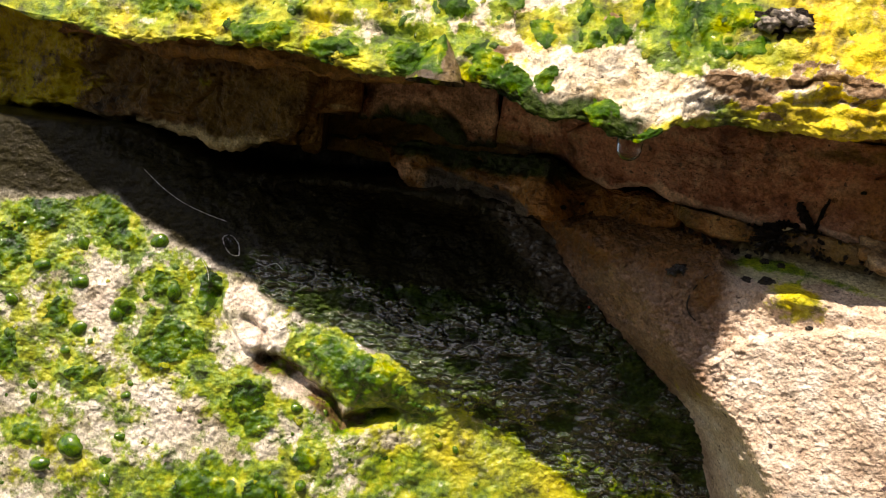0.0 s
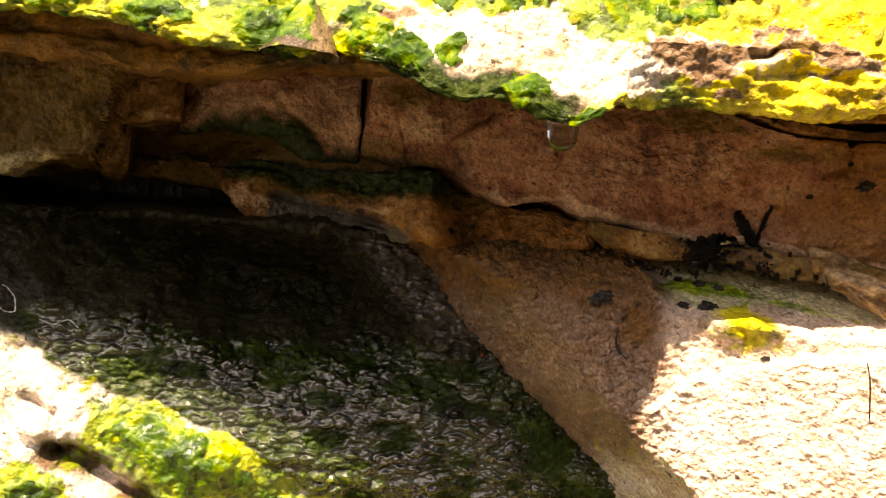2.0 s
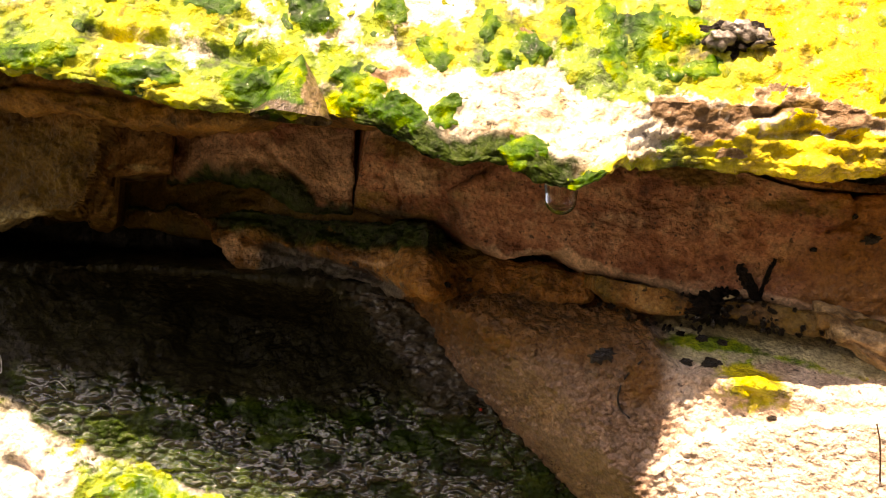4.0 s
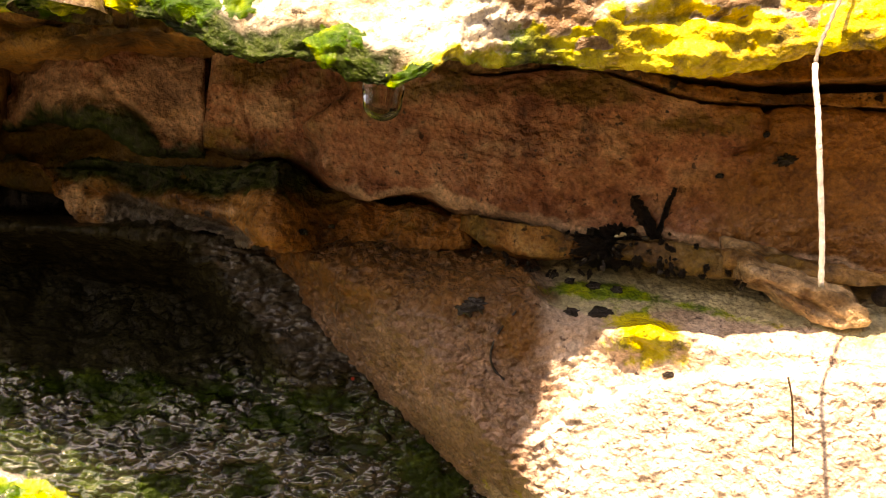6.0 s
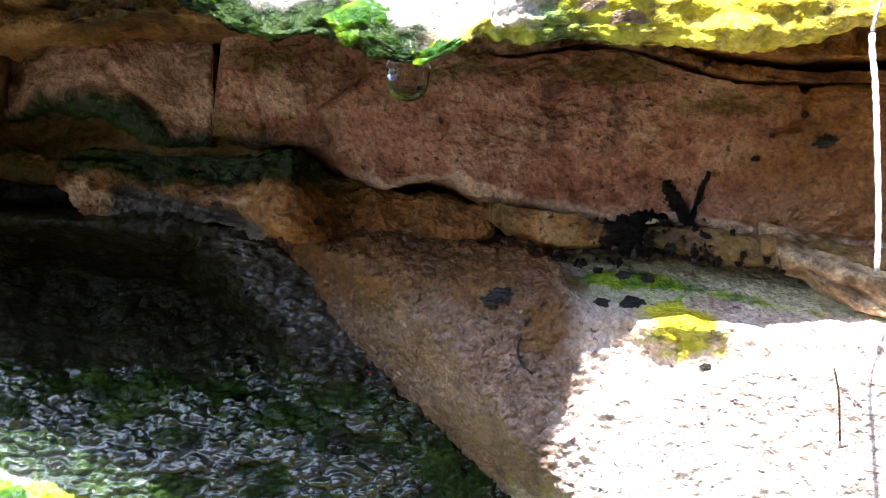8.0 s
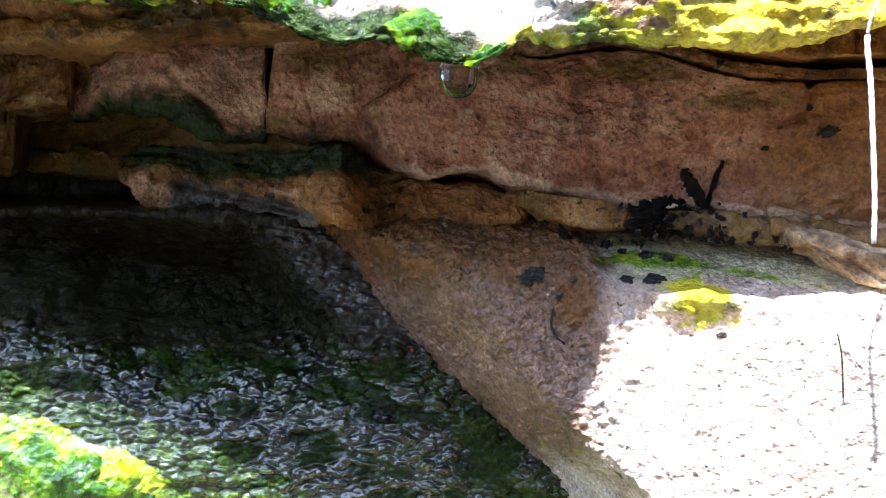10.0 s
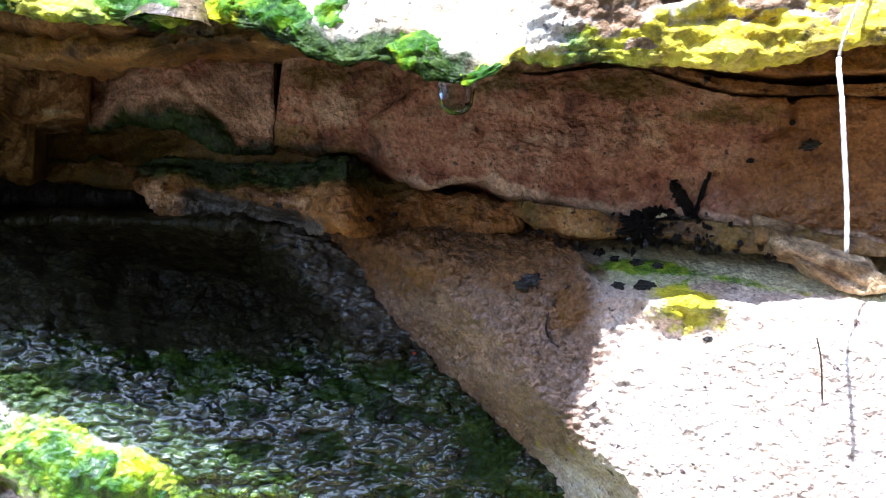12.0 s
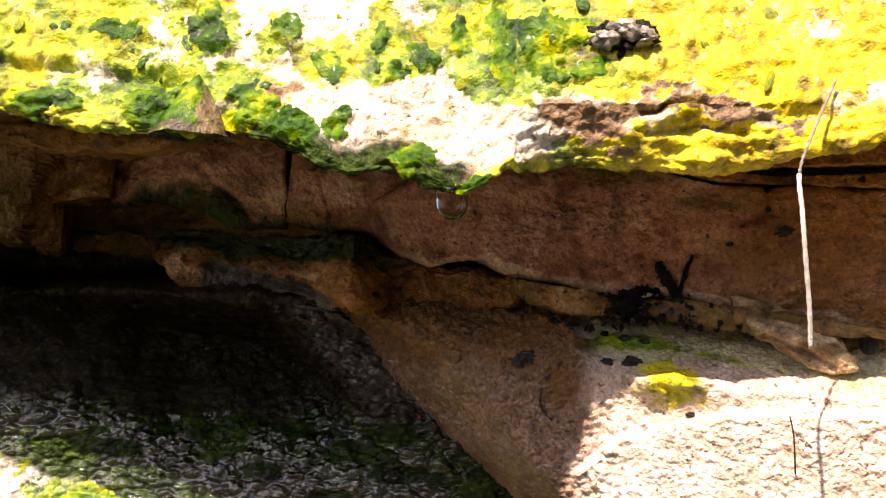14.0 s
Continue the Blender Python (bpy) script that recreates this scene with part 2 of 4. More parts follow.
WEED = plain_material("green_algae", (0.006, 0.04, 0.0), (0.06, 0.17, 0.001), 300, 0.25, 0.2, 0.4)
WEED_LIGHT = plain_material("yellow_green_algae", (0.09, 0.16, 0.0), (0.36, 0.4, 0.004), 300, 0.25, 0.2, 0.4)
BEAD = plain_material("dark_green_bead", (0.012, 0.06, 0.002), (0.09, 0.2, 0.004), 200, 0.12, 1.0, 0.15)
BLACK = plain_material("wet_black_debris", (0.003, 0.002, 0.0015), (0.014, 0.008, 0.005), 700, 0.45, 0.0, 1.0, 0.0, 0.25)
SOIL = plain_material("dark_soil", (0.008, 0.005, 0.003), (0.06, 0.03, 0.012), 260, 0.6, 0.1, 0.8, 0.0, 0.3)
STEM = plain_material("pale_dry_stem", (0.72, 0.7, 0.66), (0.85, 0.84, 0.8), 900, 0.45)
STEM_DARK = plain_material("grey_stem", (0.1, 0.09, 0.07), (0.3, 0.28, 0.25), 900, 0.5)
GROUND = plain_material("bare_ground", (0.012, 0.01, 0.005), (0.032, 0.024, 0.011), 12, 0.9)


# ---- mesh builders ----
SURFACES = {}


def mesh_object(name, verts, faces, material, parent=None, label="", attrs=None, smooth=True):
    me = bpy.data.meshes.new(name)
    v = np.asarray(verts, float) * CM
    f = np.asarray(faces, np.int32) if not isinstance(faces, list) else faces
    if isinstance(f, list):
        me.from_pydata([tuple(p) for p in v], [], f)
    else:
        n, k = f.shape
        me.vertices.add(len(v))
        me.vertices.foreach_set("co", v.ravel())
        me.loops.add(n * k)
        me.loops.foreach_set("vertex_index", f.ravel())
        me.polygons.add(n)
        me.polygons.foreach_set("loop_start", np.arange(0, n * k, k, dtype=np.int32))
        me.update(calc_edges=True)
    me.validate()
    if smooth:
        me.polygons.foreach_set("use_smooth", np.ones(len(me.polygons), bool))
    for key, values in (attrs or {}).items():
        a = me.attributes.new(key, "FLOAT", "POINT")
        a.data.foreach_set("value", np.asarray(values, np.float32))
    me.materials.append(material)
    ob = new(name, me)
    if parent:
        ob.parent = parent
    if label:
        ob["label"] = label
    return ob


def grid_normals(g):
    du = np.gradient(g, axis=0)
    dv = np.gradient(g, axis=1)
    n = np.cross(du, dv)
    return n / np.maximum(np.linalg.norm(n, axis=2, keepdims=True), 1e-9)


def grid_faces(nu, nv):
    i = np.arange(nu * nv).reshape(nu, nv)
    return np.stack([i[:-1, :-1], i[1:, :-1], i[1:, 1:], i[:-1, 1:]], -1).reshape(-1, 4)


def finish(name, g, material, disp, attrs, key, parent=None):
    """Displaces a grid along its normals and closes it with end caps and a back."""
    nu, nv, _ = g.shape
    n = grid_normals(g).reshape(-1, 3)
    p = g.reshape(-1, 3)
    v = p + n * disp(p)[:, None] if disp else p.copy()
    f = grid_faces(nu, nv)
    i = np.arange(nu * nv).reshape(nu, nv)
    back = np.stack([i[:-1, -1], i[1:, -1], i[1:, 0], i[:-1, 0]], -1)
    half = (nv + 1) // 2
    k = np.arange(half - 1)
    caps = []
    for row, flip in ((i[0], False), (i[-1], True)):
        q = np.stack([row[k], row[k + 1], row[nv - 2 - k], row[nv - 1 - k]], -1)
        q = q[[len(set(r)) == 4 for r in q.tolist()]]
        caps.append(q[:, ::-1] if flip else q)
    faces = np.concatenate([f, back, *caps])
    a = {}
    fn = grid_normals(v.reshape(nu, nv, 3)).reshape(-1, 3)
    for nm in ("moss", "yellow", "stain", "wet", "mat", "pale", "seep", "ochre", "olive", "grey", "green"):
        a[nm] = attrs[nm](v) if attrs and nm in attrs else np.zeros(len(v))
    SURFACES[key or name] = (v, fn)
    return mesh_object(name, v, faces, material, parent, attrs=a)


def spread(n, x0, x1, edge=0.35):
    """n values from x0 to x1, closer together at both ends."""
    s = np.linspace(0, 1, n)
    return x0 + (x1 - x0) * ((1 - edge) * s + edge * (0.5 - 0.5 * np.cos(np.pi * s)))


def bed(name, x0, x1, bottom, top, front, material, depth=4.0, r=0.3, r_top=0.3, r_end=0.3, under=0.15, over=0.1, nu=200, nv=120, disp=None, attrs=None, key=None, parent=None, warp=0.14, xs=None, gather=1.0):
    """A bed of rock whose face looks to -y: bottom(x) and top(x) are its edges, front(x, z) its face; all edges are rounded."""
    xs = spread(nu, x0, x1) if xs is None else xs
    nu = len(xs)
    zb, zt = bottom(xs), top(xs)
    h = np.maximum(zt - zb, 0.05)
    nb = max(8, nv // 6)
    q = spread(nv - 2 * nb, 0, 1, 0.6) ** gather
    g = np.zeros((nu, nv, 3))
    e = np.clip(np.minimum(xs - x0, x1 - xs) / r_end, 0, 1)
    ends = r_end * (1 - np.sqrt(1 - (1 - e) ** 2))
    for j in range(nv):
        if j < nb:
            s = 1 - j / nb
            z, inset = zb + under * depth * s, r + depth * s
            zf = zb
        elif j >= nv - nb:
            s = (j - (nv - nb) + 1) / nb
            z, inset = zt + over * depth * s, r_top + depth * s
            zf = zt
        else:
            z = zb + h * q[j - nb]
            lo, hi = np.clip((z - zb) / r, 0, 1), np.clip((zt - z) / r_top, 0, 1)
            inset = r * (1 - np.sqrt(1 - (1 - lo) ** 2)) + r_top * (1 - np.sqrt(1 - (1 - hi) ** 2))
            zf = z
        g[:, j, 0], g[:, j, 1], g[:, j, 2] = xs, front(xs, zf) + inset + ends, z
    p = g.reshape(-1, 3)
    g = g + np.stack([fbm(p, 1.3, 4, 301 + nv), 0 * p[:, 0], fbm(p, 1.1, 4, 401 + nv)], 1).reshape(g.shape) * warp
    return finish(name, g, material, disp, attrs, key, parent)


def face_sheet(name, xs, zs, front, back, material, disp=None, attrs=None, key=None):
    """A rock whose face is y = front(x, z), closed behind at the depth back."""
    X, Z = np.meshgrid(xs, zs, indexing="ij")
    Y = front(X.ravel(), Z.ravel()).reshape(X.shape)
    g = np.stack([X, Y, Z], -1)
    g = np.concatenate([g[:, :1] * (1, 0, 1) + (0, back, 0), g, g[:, -1:] * (1, 0, 1) + (0, back, 0)], 1)
    cap0, cap1 = g[:1].copy(), g[-1:].copy()
    cap0[..., 1] = cap1[..., 1] = back
    g = np.concatenate([cap0, g, cap1], 0)
    edge = np.zeros(g.shape[:2])
    edge[2:-2, 2:-2] = 1
    edge = edge.ravel()
    return finish(name, g, material, (lambda p: disp(p) * edge) if disp else None, attrs, key)


def on_surface(key, x, z):
    """The point of a face near (x, z) that looks outward, and its normal."""
    v, n = SURFACES[key]
    d = (v[:, 0] - x) ** 2 + (v[:, 2] - z) ** 2 + np.where(n[:, 1] < -0.15, 0, 50)
    k = int(np.argmin(d))
    return Vector(v[k]), Vector(n[k])


# ---- the rocks ----
lip = curve([(-30, 31.0), (-15, 30.2), (-13, 29.3), (-11.5, 28.7), (-9.5, 28.45), (-8, 28.15), (-6.3, 28.3), (-4.4, 28.25), (-2.9, 28.0), (-1.6, 27.8), (-0.7, 27.75), (0.3, 27.72), (0.9, 27.5),
             (1.5, 27.2), (2.0, 27.08), (2.5, 27.2), (2.9, 27.05), (3.3, 26.78), (3.6, 26.78), (3.9, 27.0), (4.2, 27.18), (5, 27.3), (6, 27.35), (7.1, 27.3),
             (8, 27.4), (9.3, 27.75), (12, 28.1), (30, 28.5)], 0.06)


def ledge_face(x, z):
    y = 10.6 - 0.319 * np.clip(x, -14, 16) + 0.285 * np.minimum(z, 31) + 0.75 * np.maximum(z - 31, 0)
    return y + 0.62 * step(4.1, 5.0, x) * step(9.5, 7.5, x) * np.clip((28.35 - z) / 1.0, 0, 1)


def patches(spots, seed, size=0.55):
    """Patches of weed with ragged edges: (x, z, half width, half height) each."""
    def at(p):
        x = p[:, 0] + 0.42 * fbm(p, size, 5, seed, 0.6)
        z = p[:, 2] + 0.42 * fbm(p, size, 5, seed + 5, 0.6)
        m = np.zeros(len(p))
        for a, b, rx, rz in spots:
            m = np.maximum(m, step(1.15, 0.75, np.hypot((x - a) / rx, (z - b) / rz)))
        return m
    return at


LEDGE_SPOTS = [(-0.95, 28.15, 0.3, 0.4), (0.25, 28.3, 0.22, 0.45), (3.5, 29.7, 0.2, 0.3), (4.9, 29.5, 0.5, 0.35), (5.4, 28.9, 0.4, 0.25), (1.2, 27.85, 0.18, 0.2), (4.15, 28.95, 0.28, 0.42), (4.2, 29.6, 0.25, 0.4), (1.6, 29.05, 0.32, 0.25), (2.55, 28.9, 0.25, 0.15), (2.4, 29.5, 0.2, 0.3), (3.0, 29.15, 0.14, 0.25), (0.4, 28.35, 0.42, 0.35), (0.15, 28.6, 0.3, 0.2), (1.0, 28.0, 0.35, 0.25),
                      (1.65, 27.95, 0.25, 0.3), (2.85, 27.4, 0.28, 0.25), (-1.2, 28.2, 0.45, 0.3), (-0.7, 28.5, 0.25, 0.3), (-2.8, 28.35, 0.6, 0.2), (-4.6, 28.7, 0.9, 0.3), (-0.3, 29.7, 0.3, 0.4), (-1.9, 29.7, 0.5, 0.25), (0.8, 29.6, 0.2, 0.3),
                      (4.8, 29.0, 0.2, 0.3), (5.3, 29.6, 0.3, 0.2), (3.7, 26.9, 0.3, 0.15), (-7, 29.2, 0.8, 0.3)]
ledge_mats = patches(LEDGE_SPOTS, 505)
ledge_halo = patches([(a, b, 1.5 * rx + 0.1, 1.5 * rz + 0.1) for a, b, rx, rz in LEDGE_SPOTS], 506)


def blobs(spots, seed, size=0.6, wobble=0.3):
    """Soft patches of a stain: (x, z, half width, half height, strength) each."""
    def at(p):
        x = p[:, 0] + wobble * fbm(p, size, 4, seed, 0.6)
        z = p[:, 2] + wobble * fbm(p, size, 4, seed + 5, 0.6)
        m = np.zeros(len(p))
        for a, b, rx, rz, w in spots:
            m = np.maximum(m, w * np.exp(-((x - a) / rx) ** 2 - ((z - b) / rz) ** 2))
        return m
    return at


def above(line, lo, hi, seed, wobble=0.2):
    """0 below a line of (x, z) points, 1 above it, soft and ragged between."""
    xs, zs = [q[0] for q in line], [q[1] for q in line]
    return lambda p: step(lo, hi, p[:, 2] - np.interp(p[:, 0], xs, zs) + wobble * fbm(p, 0.7, 4, seed))


def ledge_disp(p):
    d = 0.16 * fbm(p, (2.2, 2, 1.2), 5, 3) + 0.12 * fbm(p, 0.5, 4, 8) - 0.1 * cells(p, (0.3, 0.3, 0.22), 4) - 0.05 * cells(p, 0.12, 6)
    d = d + groove(p, FISSURE[1:], 0.07, 0.16, 0.4) * step(-0.2, 0.3, fbm(p, 0.8, 3, 86)) + groove(p, [(6.2, 27.9), (6.9, 28.0), (7.6, 27.95)], 0.06, 0.12)
    d = d + groove(p, [(-3.8, 29.2), (-2.0, 28.9), (-0.9, 28.75)], 0.12, 0.2)
    d = d + ledge_mats(p) * step(0.7, 0.4, p[:, 1] - ledge_face(p[:, 0], p[:, 2])) * (0.07 + 0.06 * fbm(p, 0.35, 3, 31))
    return d * step(40, 32, p[:, 1])


def ledge_moss(p):
    x, z = p[:, 0], p[:, 2]
    m = 0.36 + 0.42 * fbm(p, 1.3, 4, 21) + 0.16 * fbm(p, 0.4, 3, 22)
    m = m + 0.26 * step(4.6, 6.4, x) + 0.3 * step(0.5, -2.5, x) + 0.35 * np.exp(-((x - 4.9) / 0.9) ** 2 - ((z - 29.4) / 0.7) ** 2)
    m = m - 0.7 * np.exp(-((x - 3.4) / 2.2) ** 2) * np.exp(-((z - 28.0) / 0.45) ** 2)
    m = m - 0.7 * step(0.2, 0.8, x) * step(3.7, 3.3, x) * step(0.75, 0.45, z - lip(x) + 0.2 * fbm(p, 0.5, 3, 25))
    m = m + 0.4 * ledge_halo(p) * step(0.5, 0.8, z - lip(x)) - 0.8 * step(0.3, 0.8, ledge_brown(p))
    m = m + 0.45 * np.exp(-((x - 5.4) / 0.8) ** 2 - ((z - 27.85) / 0.22) ** 2)
    m = m + 0.35 * np.exp(-((z - lip(x) - 0.15) / 0.3) ** 2) * (1 - 0.9 * step(0.2, 0.8, x) * step(3.6, 3.0, x))
    return np.clip(m, 0, 1) * step(16.5, 14.0, np.abs(x - 2)) * step(36, 33, z)


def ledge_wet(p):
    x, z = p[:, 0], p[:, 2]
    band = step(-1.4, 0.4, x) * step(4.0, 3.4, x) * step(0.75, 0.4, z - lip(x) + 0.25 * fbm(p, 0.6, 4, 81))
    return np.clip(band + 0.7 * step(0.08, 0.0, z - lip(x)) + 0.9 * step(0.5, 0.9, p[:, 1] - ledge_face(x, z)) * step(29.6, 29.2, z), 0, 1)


FISSURE = [(5.0, 28.2), (5.5, 28.22), (6.2, 28.3), (7.0, 28.42), (7.6, 28.2), (8.2, 28.25)]


def ledge_brown(p):
    """Brown rock laid bare along the fissure, and small rusty spots."""
    d = to_line(p, FISSURE) + 0.4 * fbm(p, 0.45, 5, 83, 0.65)
    return np.maximum(1.15 * step(0.34, 0.1, d) * step(8.4, 7.4, p[:, 0]), blobs([(5.6, 27.95, 0.5, 0.25, 0.9), (5.9, 27.6, 0.35, 0.1, 1.0), (3.0, 29.35, 0.3, 0.12, 0.8), (0.9, 28.55, 0.35, 0.15, 0.8), (-0.5, 29.4, 0.8, 0.35, 0.45), (1.2, 29.7, 0.6, 0.3, 0.4), (8.3, 28.0, 0.6, 0.1, 0.7)], 84)(p))


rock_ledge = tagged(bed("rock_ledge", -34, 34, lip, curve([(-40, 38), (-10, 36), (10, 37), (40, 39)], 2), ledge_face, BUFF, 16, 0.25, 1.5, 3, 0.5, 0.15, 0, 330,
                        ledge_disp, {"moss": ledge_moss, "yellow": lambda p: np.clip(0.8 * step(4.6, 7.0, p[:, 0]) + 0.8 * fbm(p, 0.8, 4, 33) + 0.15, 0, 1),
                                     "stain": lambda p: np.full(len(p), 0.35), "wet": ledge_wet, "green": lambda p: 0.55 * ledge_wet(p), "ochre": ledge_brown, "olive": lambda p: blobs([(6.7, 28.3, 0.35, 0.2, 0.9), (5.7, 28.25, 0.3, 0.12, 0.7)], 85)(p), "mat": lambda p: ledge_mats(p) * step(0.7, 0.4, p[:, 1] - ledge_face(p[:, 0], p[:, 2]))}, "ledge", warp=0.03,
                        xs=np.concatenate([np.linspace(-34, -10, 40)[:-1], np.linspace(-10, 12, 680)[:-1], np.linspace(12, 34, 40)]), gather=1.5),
                    "overhanging buff sandstone ledge covered with wet yellow-green algae", "rock ledge", kind="structure")


# the lower slab with the dark hollow
def slab_face(x, z):
    y = 22.63 - 0.157 * np.clip(x, -20, 12) + 0.044 * z
    p = np.stack([x, 0 * x, z], 1)
    w = 0.3 * fbm(p, 0.9, 5, 61, 0.6)
    right = np.minimum((2.55 - x) - (z - 23.8) * 0.92, 25.75 - z - 0.12 * (x + 1)) + 0.6 * w
    low = (z - 22.4) * 0.8 + np.minimum(0, (x + 1) * 0.35) + w
    hollow = step(0, 1.0, right) * step(-0.6, 2.0, low)
    y = y + 2.6 * hollow
    y = y + 3.6 * step(0, 0.7, z - np.interp(x, [-9, -6.5], [26.35, 25.5])) - 0.15 * step(22.6, 20.0, z + 0.35 * (x + 4)) * step(3, -1, x)
    y = y + 0.5 * step(20.9, 19.3, z) * step(-2.5, 0, x)
    return y - 0.06 * np.maximum(0, 16 - z)


def slab_wet_shade(p):
    """1 in the dark seeping, shaded part, 0 on the dry algae-grown part."""
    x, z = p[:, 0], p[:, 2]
    # the edge follows the ledge's shadow, so that shade is in the colour
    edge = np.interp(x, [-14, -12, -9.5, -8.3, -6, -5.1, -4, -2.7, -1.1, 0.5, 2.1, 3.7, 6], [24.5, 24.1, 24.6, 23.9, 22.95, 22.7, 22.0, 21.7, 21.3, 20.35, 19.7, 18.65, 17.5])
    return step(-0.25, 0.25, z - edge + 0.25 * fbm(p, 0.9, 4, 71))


def slab_rim(p):
    """The grey rim of the hollow, beside the boulder."""
    x, z = p[:, 0], p[:, 2]
    inner = np.minimum((2.55 - x) - (z - 23.8) * 0.92, 25.75 - z - 0.12 * (x + 1))
    return step(0.05, -0.15, inner + 0.15 * fbm(p, 0.5, 3, 72)) * step(23.0, 23.9, z)


SLAB_SPOTS = [(-11.3, 23.7, 0.8, 0.5), (-9.3, 24.0, 0.7, 0.5), (-8.8, 23.3, 0.5, 0.4), (-12.2, 22.6, 0.6, 0.7), (-2.7, 21.1, 0.7, 0.4), (-1.3, 20.8, 0.6, 0.3), (-6.8, 20.75, 0.75, 0.6), (-7.4, 20.3, 0.5, 0.4), (-7.4, 22.3, 0.4, 0.35), (-6.15, 22.3, 0.33, 0.7), (-4.7, 19.5, 0.55, 0.5),
                     (-4.4, 18.9, 0.4, 0.3), (-2.0, 20.65, 0.95, 0.5), (-1.2, 20.25, 0.9, 0.4), (-0.2, 19.9, 0.5, 0.25), (-5.5, 16.6, 1.2, 0.8), (-3.8, 17.0, 0.6, 0.6), (-9.5, 19.4, 0.6, 0.35), (-10.4, 21.0, 0.4, 0.4), (-11.8, 19.8, 0.5, 0.5), (-8.6, 21.4, 0.3, 0.25), (-2.9, 18.2, 0.4, 0.25), (-10.9, 17.6, 0.5, 0.3)]
slab_mats = patches(SLAB_SPOTS, 515)
slab_halo = patches([(a, b, 1.4 * rx + 0.1, 1.4 * rz + 0.1) for a, b, rx, rz in SLAB_SPOTS], 516)


def slab_low(p):
    return step(23.5, 22.6, p[:, 2] + 0.1 * np.minimum(0, p[:, 0] + 1) + 0.5 * fbm(p, 1.4, 4, 73)) * step(-6.5, -4.0, p[:, 0])


def slab_seep(p):
    """Where the water runs over the lumps in a thick film."""
    x, z = p[:, 0], p[:, 2]
    side = step(1.8, 3.0, x + (z - 24) * 0.9)
    broken = 0.06 + 0.94 * step(-0.25, 0.1, fbm(p, (0.9, 0.9, 0.4), 4, 75))
    return np.clip(slab_low(p) * (1 - 0.75 * side) + 0.3 * slab_rim(p) + 0.12 * side, 0, 1) * broken * slab_wet_shade(p)


CLEFT = [(-4.45, 20.53), (-3.64, 20.42), (-2.96, 19.98), (-2.53, 19.67), (-2.09, 19.21), (-1.64, 19.35), (-0.76, 19.64)]
bare_rock = blobs([(-5.0, 22.2, 0.55, 0.5, 1.0), (-4.75, 21.3, 0.55, 0.65, 1.0), (-3.25, 19.95, 0.45, 0.25, 1.0), (-9.2, 21.5, 0.7, 0.9, 0.6), (-6.3, 18.6, 0.9, 0.7, 0.5)], 76, 0.6, 0.35)


def slab_disp(p):
    wet = slab_wet_shade(p)
    q = p + 0.05 * np.stack([fbm(p, 0.4, 3, 14), fbm(p, 0.4, 3, 34), fbm(p, 0.4, 3, 54)], 1)
    busy = 0.2 + 0.8 * np.clip(slab_low(p) + slab_rim(p) + step(0.5, 2.0, p[:, 0] + (p[:, 2] - 24) * 0.9), 0, 1)
    thick = step(-0.3, 0.2, fbm(p, (0.9, 0.9, 0.4), 4, 75))
    fine = busy * ((0.02 + 0.1 * thick) * grains(q, (0.3, 0.3, 0.19), 7, 0.62) + 0.045 * grains(q, (0.15, 0.15, 0.1), 13, 0.6)) + 0.05 * fbm(p, (0.5, 0.5, 0.3), 4, 17)
    dry = 0.14 * fbm(p, 0.7, 5, 19) + 0.05 * (0.5 - cells(p, 0.2, 9)) + 0.04 * (0.5 - cells(p, 0.42, 10)) + 0.03 * fbm(p, 0.1, 2, 12)
    d = 0.14 * fbm(p, 2.6, 4, 11) + wet * fine + (1 - wet) * dry
    d = d + groove(p, CLEFT, 0.2, 0.75, 0.3) + groove(p, [(-5.9, 22.1), (-5.5, 21.3), (-5.2, 20.8), (-4.5, 20.55)], 0.14, 0.35, 0.25) + groove(p, [(-5.0, 21.55), (-4.5, 21.3), (-4.3, 20.9)], 0.12, 0.3, 0.2)
    mound = np.exp(-((p[:, 0] + 1.6) / 1.3) ** 2 - ((p[:, 2] - 20.7 + 0.25 * (p[:, 0] + 1.6)) / 0.55) ** 2)
    return d + 0.3 * mound + (1 - wet) * slab_mats(p) * (0.06 + 0.07 * fbm(p, 0.4, 3, 33))


def slab_moss(p):
    x, z = p[:, 0], p[:, 2]
    m = 0.42 + 0.36 * fbm(p, 1.5, 4, 23) + 0.12 * fbm(p, 0.35, 3, 24)
    mound = np.exp(-((x + 1.4) / 1.7) ** 2 - ((z - 20.5 + 0.3 * (x + 1.6)) / 0.7) ** 2)
    m = m + 0.6 * mound + 0.3 * step(-2.5, 1.0, x) * step(20.3, 19.4, z)
    m = np.clip(m - 0.8 * bare_rock(p), 0, 1)
    m = np.clip(m + 0.35 * slab_halo(p) * (1 - bare_rock(p)), 0, 1)
    return m * (1 - slab_wet_shade(p)) + slab_wet_shade(p) * 0.3 * step(22.0, 20.3, z + 0.3 * x) * step(-9, -5, x)


